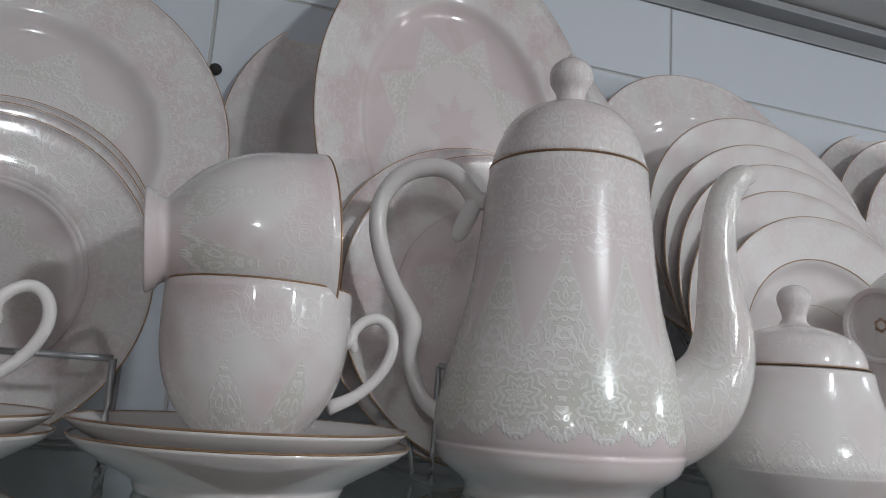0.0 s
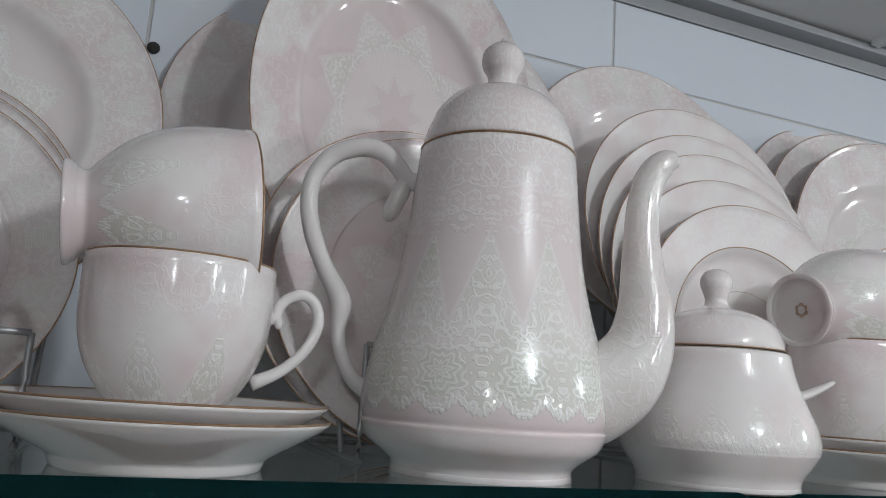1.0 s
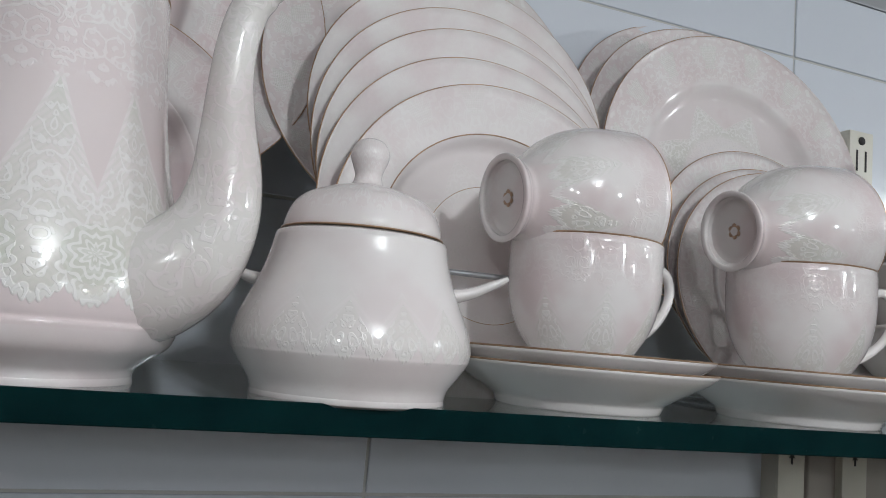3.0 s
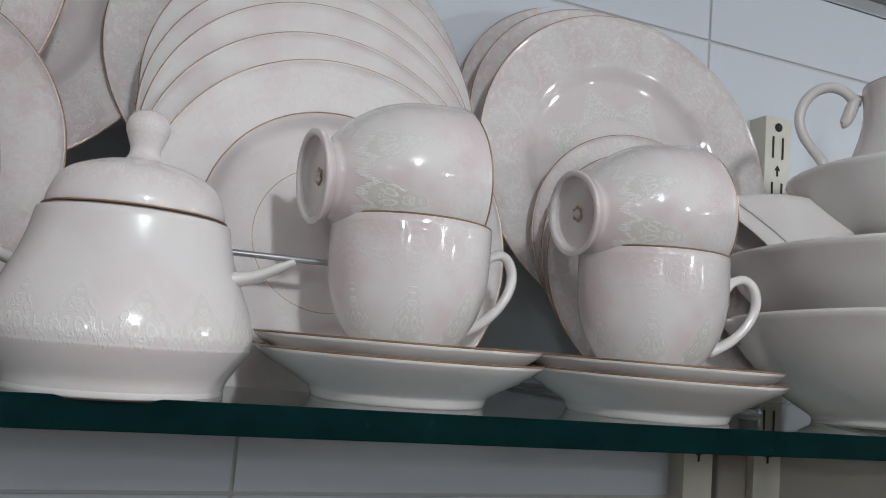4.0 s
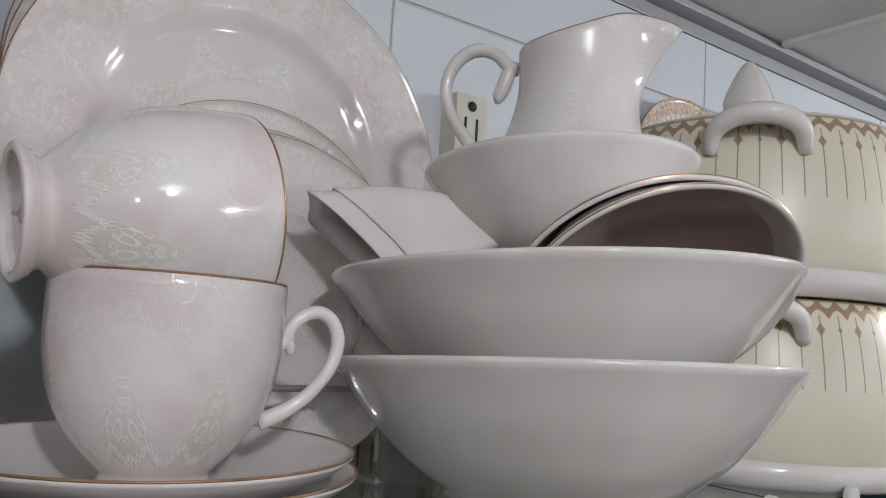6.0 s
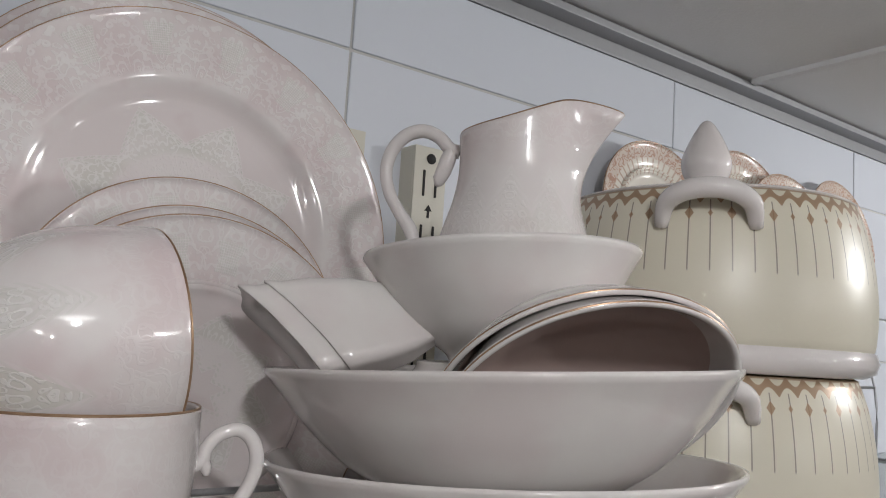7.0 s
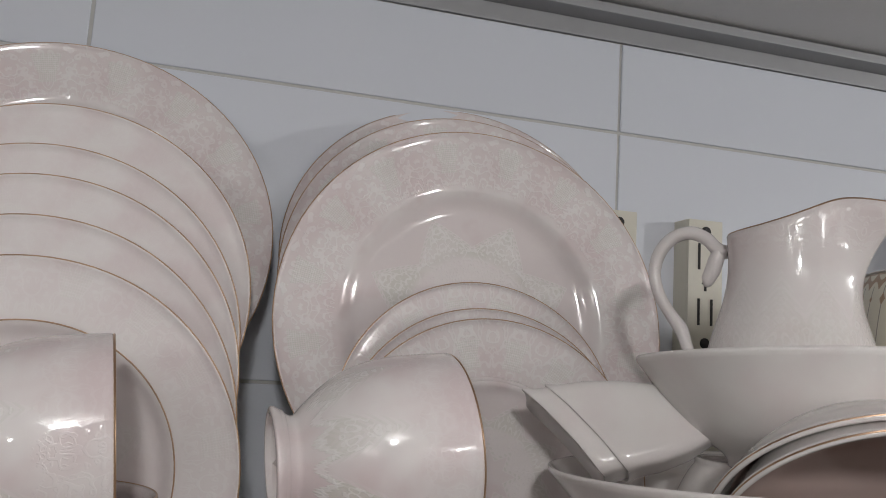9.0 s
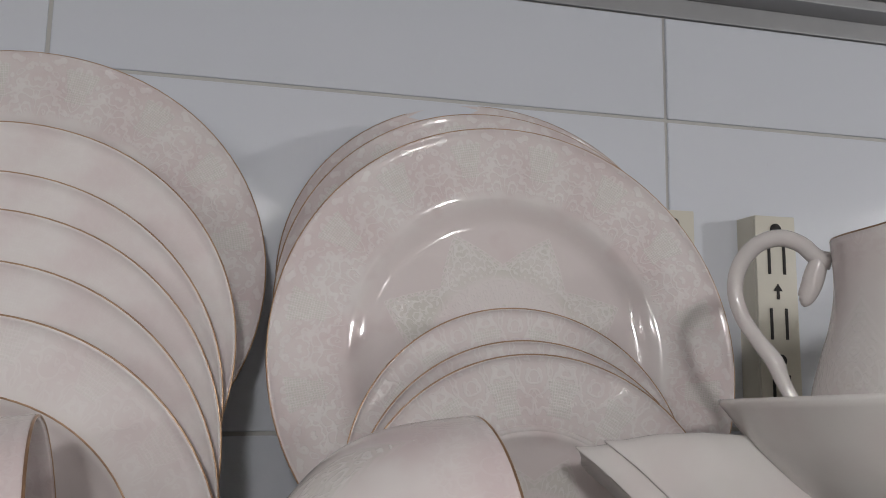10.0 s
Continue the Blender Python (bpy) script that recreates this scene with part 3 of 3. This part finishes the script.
def sugar_bowl(m):
    root = thing("sugar_bowl", m, "lidded lace-patterned porcelain sugar bowl with two small lugs", "sugar bowl")
    body = [(0, 0.003), (0.038, 0.003), (0.0395, 0.0), (0.0420, 0.0), (0.0440, 0.006), (0.0485, 0.0125), (0.0520, 0.0180), (0.0526, 0.0200), (0.0530, 0.0245), (0.0510, 0.0330), (0.0470, 0.0425), (0.0430, 0.0520), (0.0402, 0.0610), (0.0385, 0.0700)]
    part("body", lathe(shell(body, 0.0026, 4), 88), SUGAR, root)
    part("gilt_rim", ring(0.0362, 0.0720, 0.0005, seg=80), GILT, root, "thin worn gilt line")
    lid = [(0.0350, 0.0715), (0.0356, 0.0728), (0.0352, 0.0765), (0.0330, 0.0825), (0.0300, 0.0865), (0.0265, 0.0890), (0.0180, 0.0925), (0.0100, 0.0945), (0.0070, 0.0965), (0.0062, 0.1000), (0.0074, 0.1040), (0.0088, 0.1080), (0.0086, 0.1120), (0.0064, 0.1155), (0.0028, 0.1172), (0.0, 0.1176)]
    part("lid", lathe([(0.0, 0.0712)] + [(max(q[0], 0), q[1]) for q in rounded(lid, 4)], 72), SUGAR, root, "domed lid with a round knob")
    for s in (1, -1):
        part("lug", tube([(s * 0.040, 0, 0.0480), (s * 0.050, 0, 0.0500), (s * 0.060, 0, 0.0545), (s * 0.0675, 0, 0.0585)], [0.0085, 0.0062, 0.0048, 0.0030], 14, 4, 0.45, True), PLAIN, root, "small pointed lug")
    return root


sugar_bowl(pose(0.319, -0.2345, 0, 0, 0, -18))


def bowl(m, radius, height, foot, label, group, glaze, name="serving_bowl", gilded=False, inside=None):
    root = thing(name, m, label, "bowl", group)
    R, H, F = radius, height, foot
    outer = [(0, 0.003), (F * 0.84, 0.003), (F * 0.88, 0.0), (F, 0.0), (F * 1.02, H * 0.06), (F * 1.14, H * 0.14), (F + (R - F) * 0.40, H * 0.32), (F + (R - F) * 0.69, H * 0.61), (F + (R - F) * 0.86, H * 0.83), (R, H)]
    part("body", lathe(shell(outer, 0.0027, 4), 96), glaze, root)
    if gilded:
        part("gilt_rim", ring(R - 0.0006, H + 0.0006, 0.0007, seg=96), GILT, root, "thin worn gilt line")
    # separate inner surface, browner than the white body
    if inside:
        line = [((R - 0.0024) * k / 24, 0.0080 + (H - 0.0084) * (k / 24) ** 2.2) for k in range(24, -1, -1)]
        part("inner_face", lathe(line, 96), inside, root, "brownish tan inside of the bowl")
    return root


bowl(pose(0.769, -0.2420, 0.0015, -3.4, 0, 0), 0.1100, 0.0595, 0.0555, "large plain white porcelain serving bowl on the glass shelf", "nested serving bowls", BOWL)
bowl(pose(0.7708, -0.2381, 0.0445, -3.0, -2.0, 0), 0.1110, 0.0585, 0.0535, "large plain white porcelain serving bowl nested in another", "nested serving bowls", BOWL)
bowl(pose(0.768, -0.2080, 0.1050, 180, 0, 0), 0.044, 0.0500, 0.024, "white porcelain bowl turned upside down inside the serving bowl", "small bowls", BOWL, "small_bowl")
bowl(pose(0.7707, -0.2353, 0.1058, -4.5, -1.6, 0), 0.0680, 0.0510, 0.026, "small white porcelain bowl carrying the milk jug", "small bowls", BOWL, "small_bowl")


def facing(cx, cy, cz, lean, az, off):
    """The pose of a bowl whose rim plane stands like a plate's, its mouth towards the room."""
    return leaning(cx, cy, cz, lean, az) @ pose(0, 0, -off)


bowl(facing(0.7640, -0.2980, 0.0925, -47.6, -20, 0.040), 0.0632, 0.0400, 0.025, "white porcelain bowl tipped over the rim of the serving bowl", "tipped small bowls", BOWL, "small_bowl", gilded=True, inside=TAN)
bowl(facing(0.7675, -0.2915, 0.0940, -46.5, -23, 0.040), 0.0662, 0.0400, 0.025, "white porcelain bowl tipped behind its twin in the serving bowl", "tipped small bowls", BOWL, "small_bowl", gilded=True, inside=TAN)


def milk_jug(m):
    root = thing("milk_jug", m, "small pale pink porcelain milk jug with scrolled handle", "jug")
    outer = [(0, 0.003), (0.036, 0.003), (0.0375, 0.0), (0.0405, 0.0), (0.0405, 0.005), (0.0388, 0.018), (0.0352, 0.032), (0.0312, 0.045), (0.0290, 0.057), (0.0287, 0.068), (0.0294, 0.0785)]

    def lipped(bm):
        for v in bm.verts:
            a = math.atan2(v.co.y, v.co.x)
            r = math.hypot(v.co.x, v.co.y)
            if r < 1e-4 or v.co.z < 0.03:
                continue
            t = min(1.0, (v.co.z - 0.03) / 0.0485)
            g = math.exp(-(a / 0.40) ** 2)
            rise = (0.5 + 0.5 * math.cos(a)) ** 2.2
            push = (0.0215 * t ** 3.2) * g
            v.co.x += push * math.cos(a)
            v.co.y += push * math.sin(a) * 0.4
            v.co.z += t ** 3 * (0.0185 * rise - 0.0060 * g)
        return bm

    part("body", lipped(lathe(shell(outer, 0.0022, 4), 88)), JUG, root)
    part("gilt_rim", lipped(ring(0.0286, 0.0790, 0.0006, seg=88)), GILT, root, "thin worn gilt line")
    ear = tube([(-0.0290, 0, 0.0716), (-0.0345, 0, 0.0735), (-0.0400, 0, 0.0791), (-0.0480, 0, 0.0823), (-0.0570, 0, 0.0800), (-0.0640, 0, 0.0721), (-0.0665, 0, 0.0614), (-0.0640, 0, 0.0502), (-0.0580, 0, 0.0400), (-0.0520, 0, 0.0316), (-0.0490, 0, 0.0233), (-0.0440, 0, 0.0140), (-0.0380, 0, 0.0102)], [0.0036, 0.0034, 0.0034, 0.0036, 0.0036, 0.0035, 0.0033, 0.0032, 0.0032, 0.0036, 0.0030, 0.0028, 0.0034], 12, 4, 1.0, True, (0, 1, 0))
    scroll = tube([(-0.0330, 0, 0.0735), (-0.0350, 0, 0.0679), (-0.0370, 0, 0.0618), (-0.0395, 0, 0.0567), (-0.0412, 0, 0.0558)], [0.0032, 0.0040, 0.0040, 0.0032, 0.0016], 12, 4, 1.0, True, (0, 1, 0))
    part("handle", add(ear, scroll), PLAIN, root, "white scrolled ear handle")
    return root


milk_jug(pose(0.770, -0.2390, 0.1380, 0, 0, -47))


def square_bowl(m, label):
    """A slanting square-sided dish with flared, slightly waved rim corners."""
    root = thing("square_bowl", Matrix.Translation(m.translation), label, "bowl", "square bowls")
    bm = bmesh.new()

    def loop(half, z, power, wave):
        out = []
        for k in range(64):
            a = 2 * math.pi * (k + 0.5) / 64
            c, s = math.cos(a), math.sin(a)
            q = (abs(c) ** power + abs(s) ** power) ** (-1 / power)
            out.append(bm.verts.new((0.80 * half * q * c, 0.44 * half * q * s, z + wave * abs(math.sin(2 * a)) ** 6)))
        return out

    rows = [loop(h, z, p, w) for h, z, p, w in ((0.001, 0.002, 3, 0), (0.016, 0.002, 4, 0), (0.0175, 0.0, 5, 0), (0.0215, 0.0, 6, 0), (0.0235, 0.006, 6, 0), (0.0300, 0.020, 7, 0), (0.0338, 0.036, 8, 0), (0.0345, 0.0475, 8, 0.0006), (0.0365, 0.0530, 8, 0.0014), (0.0354, 0.0536, 8, 0.0014), (0.0332, 0.0478, 8, 0.0006), (0.0322, 0.036, 8, 0), (0.0282, 0.020, 7, 0), (0.0215, 0.0065, 5, 0), (0.012, 0.0045, 4, 0), (0.001, 0.0045, 3, 0))]
    for a, b in zip(rows, rows[1:]):
        for k in range(64):
            j = (k + 1) % 64
            bm.faces.new((a[k], a[j], b[j], b[k]))
    bm.faces.new(rows[0][::-1]), bm.faces.new(rows[-1])
    bmesh.ops.transform(bm, matrix=m.to_3x3().to_4x4(), verts=bm.verts)
    bmesh.ops.recalc_face_normals(bm, faces=bm.faces)
    part("body", bm, BOWL, root)
    return root


def square_pose(corner, edge, out):
    """Rim corner, the way along the rim edge that is seen, and the way the mouth looks."""
    e, n = Vector(edge).normalized(), Vector(out).normalized()
    f = e.cross(n).normalized()
    c = Vector(corner) + 0.028 * e + 0.015 * f - 0.052 * n
    return Matrix(((-e.x, f.x, n.x, c.x), (-e.y, f.y, n.y, c.y), (-e.z, f.z, n.z, c.z), (0, 0, 0, 1)))


square_bowl(square_pose((0.666, -0.192, 0.139), (0.50, -0.55, -0.62), (-1.0, 0.42, -0.27)), "white porcelain square-sided dish tipped on its side in the serving bowl")
square_bowl(square_pose((0.6555, -0.1876, 0.1362), (0.50, -0.55, -0.62), (-1.0, 0.42, -0.27)), "white porcelain square-sided dish nested in its tipped twin")


# plates by stack, from the wall forward
def stack(rows, well, glaze, label, group, depth=0.016, name="dinner_plate"):
    for cx, cy, cz, r, lean, az in rows:
        plate(leaning(cx, cy, cz, lean, az), r, r * well, glaze, label, group, depth, name)


stack([(0.6625, -0.0390, 0.2150, 0.1247, 18, -3.5), (0.6605, -0.0640, 0.1965, 0.1241, 13.5, -2), (0.6590, -0.0927, 0.1729, 0.1254, 8.5, -2)], 0.645, DINNER, "pale pink lace-patterned porcelain dinner plate leaning on the wall rack", "dinner plates beside the upright")
stack([(0.6553, -0.1160, 0.1107, 0.0853, 10, -6), (0.6560, -0.1310, 0.0945, 0.0850, 10.5, -6.5), (0.6532, -0.1494, 0.0865, 0.0865, 11, -7.5)], 0.60, SIDE, "small lace-patterned porcelain side plate leaning on dinner plates", "side plates beside the upright", 0.012, "side_plate")
ROW_PLATES = [(0.4079, -0.0609, 0.2111, 0.1246, 14.2, 2), (0.4145, -0.1100, 0.1714, 0.1055, 10, 0), (0.4130, -0.1270, 0.1462, 0.1032, 9.5, 0.5), (0.4144, -0.1400, 0.1277, 0.1025, 9, 0.5), (0.4148, -0.1520, 0.1047, 0.1028, 9, 0)]
stack(ROW_PLATES[:1], 0.66, DINNER, "pinkish lace-patterned porcelain dinner plate behind a leaning row", "row of leaning plates")
stack(ROW_PLATES[1:], 0.66, SOUP, "pinkish white porcelain soup plate with gilt rim in a leaning row", "row of leaning plates", 0.010, "soup_plate")
plate(leaning(0.4188, -0.1702, 0.0839, 9, 0), 0.1018, 0.0680, SOUP_FRONT, "deep white porcelain soup plate at the front of the row", "row of leaning plates", 0.018, "soup_plate", bands=((0.0722, -0.0052), (0.0420, -0.0156)))
stack([(-0.105, -0.088, 0.178, 0.1245, 12, 0)], 0.645, DINNER, "pale lace-patterned porcelain dinner plate leaning behind small plates", "dinner plates behind the cups")
stack([(-0.099, -0.122, 0.107, 0.0850, 10, 0), (-0.0985, -0.134, 0.099, 0.0850, 9, 0), (-0.098, -0.147, 0.089, 0.0850, 8, 0)], 0.60, SIDE, "small lace-patterned porcelain side plate leaning behind the cups", "side plates behind the cups", 0.012, "side_plate")
stack([(0.140, -0.030, 0.222, 0.1260, 14, -5), (0.200, -0.062, 0.222, 0.1260, 12, 0)], 0.645, DINNER, "lace-patterned porcelain dinner plate leaning behind the oval platter", "plates behind the coffee pot")
plate(leaning(0.166, -0.105, 0.226, 12, 0), 0.11, 0.072, PLATTER, "oval pink lace-patterned porcelain serving platter standing upright", "plates behind the coffee pot", 0.018, "oval_platter", 0.92, 1.36)
stack([(0.1745, -0.136, 0.103, 0.1005, 9, 0), (0.183, -0.151, 0.0995, 0.0990, 12, -3)], 0.64, SIDE_PINK, "pink lace-patterned porcelain plate leaning behind the coffee pot", "plates behind the coffee pot", 0.014, "salad_plate")


# ---- tureens, far end of the shelf ----
def tureen(m, label, lidded):
    root = thing("tureen", m, label, "tureen", "stacked cream tureens")
    outer = [(0, 0.004), (0.080, 0.004), (0.084, 0.0), (0.098, 0.0), (0.1045, 0.003), (0.1060, 0.009), (0.1040, 0.0150), (0.1050, 0.0200), (0.1065, 0.040), (0.1050, 0.065), (0.1005, 0.090), (0.0950, 0.1065)]
    part("body", lathe(shell(outer, 0.0035, 4), 110), TUREEN, root)
    part("foot_band", lathe([(0.0995, -0.0003), (0.1052, 0.0025), (0.1072, 0.009), (0.1055, 0.0152), (0.1048, 0.0155)], 110), PLAIN, root, "white glazed foot band")
    for s in (0, 180):
        a = radians(216 + s)
        o = Vector((math.cos(a), math.sin(a), 0))
        w = Vector((-math.sin(a), math.cos(a), 0))
        pts = []
        for k in range(9):
            t = math.pi * k / 8
            pts.append(o * (0.0985 + 0.017 * math.sin(t)) + w * (0.026 * math.cos(t)) + Vector((0, 0, 0.082 + 0.020 * math.sin(t) ** 0.6)))
        lug = tube(pts, [0.004, 0.0055, 0.006, 0.0062, 0.0062, 0.0062, 0.006, 0.0055, 0.004], 12, 3)
        ledge = bmesh.new()
        top = [ledge.verts.new(q * 0.985 + Vector((0, 0, 0.0))) for q in pts]
        back = [ledge.verts.new(o * 0.094 + w * (0.027 * math.cos(math.pi * k / 8)) + Vector((0, 0, 0.078 + 0.026 * math.sin(math.pi * k / 8) ** 0.7))) for k in range(9)]
        under = [ledge.verts.new(v.co * 1.0 - Vector((0, 0, 0.004))) for v in back]
        for k in range(8):
            ledge.faces.new((top[k], top[k + 1], back[k + 1], back[k]))
            ledge.faces.new((top[k], under[k], under[k + 1], top[k + 1]))
        add(lug, ledge)
        part("lug_handle", lug, PLAIN, root, "white arched lug handle")
    if lidded:
        lid = [(0.0935, 0.1070), (0.0945, 0.1085), (0.0900, 0.1098), (0.0720, 0.1125), (0.0450, 0.1160), (0.0220, 0.1200), (0.0140, 0.1240), (0.0135, 0.1290), (0.0160, 0.1350), (0.0172, 0.1410), (0.0160, 0.1480), (0.0110, 0.1600), (0.0045, 0.1710), (0.0, 0.1738)]
        part("lid", lathe([(0.0, 0.1068)] + [(max(q[0], 0), q[1]) for q in rounded(lid, 4)], 88), PLAIN, root, "white lid with a pointed finial")
    return root


tureen(pose(0.985, -0.1960, 0.0), "cream porcelain tureen with brown filigree band, standing on the shelf", False)
tureen(pose(0.985, -0.1960, 0.1085), "cream porcelain tureen with pointed lid stacked on another", True)
stack([(1.135, -0.040, 0.252, 0.0750, 10, -5), (1.300, -0.030, 0.276, 0.0750, 10, -5), (1.355, -0.052, 0.256, 0.0750, 10, -5), (1.505, -0.036, 0.276, 0.0750, 10, 0)], 0.62, BROWN_PLATE, "cream porcelain plate with brown filigree border leaning on the wall", "brown bordered plates", 0.010, "side_plate")


# ---- stands, hooks, small things ----
def wire(points, r=0.0016, steps=4):
    return tube(points, [r] * len(points), 8, steps)


def plate_stand(x, y_front, y_back, half, lip, high, label):
    """A wire easel: two runners on the shelf with turned-up front lips, back posts, and cross bars."""
    root = thing("plate_stand", pose(x, 0, 0), label, "plate stand", "wire plate stands")
    for s in (-1, 1):
        u = s * half
        part("runner", wire([(u, y_front, lip), (u, y_front, lip * 0.5), (u, y_front, 0.004), (u, y_front + 0.004, 0.0018), (u, (y_front + y_back) / 2, 0.0018), (u, y_back, 0.0018)]), WIRE, root)
        part("post", wire([(u, y_front + 0.03, 0.002), (u, (y_front + y_back) / 2, high * 0.45), (u, y_back, high)]), WIRE, root)
    for y, z in ((y_front, lip), (y_back, 0.0020), (y_back, high), ((y_front + y_back) / 2, high * 0.45)):
        part("cross_bar", wire([(-half, y, z), (0, y, z), (half, y, z)]), WIRE, root)
    return root


plate_stand(-0.085, -0.192, -0.035, 0.060, 0.052, 0.17, "grey wire plate stand on the glass shelf")
plate_stand(0.175, -0.190, -0.030, 0.045, 0.060, 0.17, "grey wire plate stand behind the coffee pot")
plate_stand(0.405, -0.192, -0.030, 0.055, 0.065, 0.17, "grey wire plate stand holding leaning plates")
plate_stand(0.650, -0.188, -0.030, 0.050, 0.045, 0.17, "grey wire plate stand holding leaning plates")
plate_stand(1.320, -0.075, -0.012, 0.250, 0.174, 0.20, "grey wire plate stand holding brown bordered plates")


def hook(x, y):
    root = thing("shelf_hook", pose(x, y, 0), "white plastic clip hook on the shelf front edge", "hook", "clip hooks")
    outline = [(0.0036, -0.0165), (0.0052, -0.0120), (0.0060, -0.0050), (0.0056, 0.0010), (0.0040, 0.0048), (0.0, 0.0062)]
    outline = [tuple(q) for q in rounded(outline, 3)]
    outline += [(-x, z) for x, z in reversed(outline[:-1])]
    bm = bmesh.new()
    front = [bm.verts.new((x * 0.86, -0.0044, z)) for x, z in outline]
    middle = [bm.verts.new((x, -0.0034, z)) for x, z in outline]
    back = [bm.verts.new((x, -0.0006, z)) for x, z in outline]
    bm.faces.new(front), bm.faces.new(back[::-1])
    for a, b in ((front, middle), (middle, back)):
        for k in range(len(a)):
            q = (k + 1) % len(a)
            bm.faces.new((a[k], b[k], b[q], a[q]))
    bmesh.ops.recalc_face_normals(bm, faces=bm.faces)
    part("clip", bm, PLASTIC, root, smooth=False)
    for s in (-1, 1):
        part("prong", tube([(s * 0.004, -0.0025, -0.014), (s * 0.0055, -0.0035, -0.026), (s * 0.006, -0.009, -0.042), (s * 0.006, -0.016, -0.046)], [0.0011] * 4, 8, 3), PLASTIC, root)
    return root


for hx in (0.860, 0.937, 1.02):
    hook(hx, -0.2915)

screw = thing("wall_screw", pose(0.007, 0.0, 0.2685), "dark screw head in the tile joint", "screw")
bm = lathe([(0, 0.0), (0.0042, 0.0), (0.0046, 0.0015), (0.0036, 0.0035), (0.0, 0.0042)], 20)
bmesh.ops.transform(bm, matrix=pose(0, -0.0025, 0, 90), verts=bm.verts)
part("head", bm, DARK, screw)

# flat panel added for a brownish area of unknown cause below the shelf
tagged(part("added_panel", block(0.822, 1.9, -0.014, -0.004, -0.60, -0.020, 0.002), BOARD), "beige panel added over a brownish wall area below the shelf", "board")

# ---- wall tiles ----
random.seed(4)
tile_mesh = None
for i in range(-3, 6):
    for j in range(-4, 2):
        z0, z1 = JOINT + (j - 1) * ROW, min(JOINT + j * ROW, CEILING)
        if j == 1:
            bm = block(0.0012, COL - 0.0012, -0.0016, 0.003, 0.0012, CEILING - JOINT - 0.0125, 0.0008)
            ob = part("tile", bm, TILE, wall, smooth=False)
        elif tile_mesh is None:
            ob = part("tile", block(0.0012, COL - 0.0012, -0.0016, 0.003, 0.0012, ROW - 0.0012, 0.0008), TILE, wall, smooth=False)
            tile_mesh = ob.data
        else:
            ob = new("tile", tile_mesh)
            ob.parent = wall
        ob.matrix_basis = pose(i * COL + 0.002, random.uniform(-0.0003, 0.0003), z0, random.uniform(-0.05, 0.05), 0, random.uniform(-0.05, 0.05))
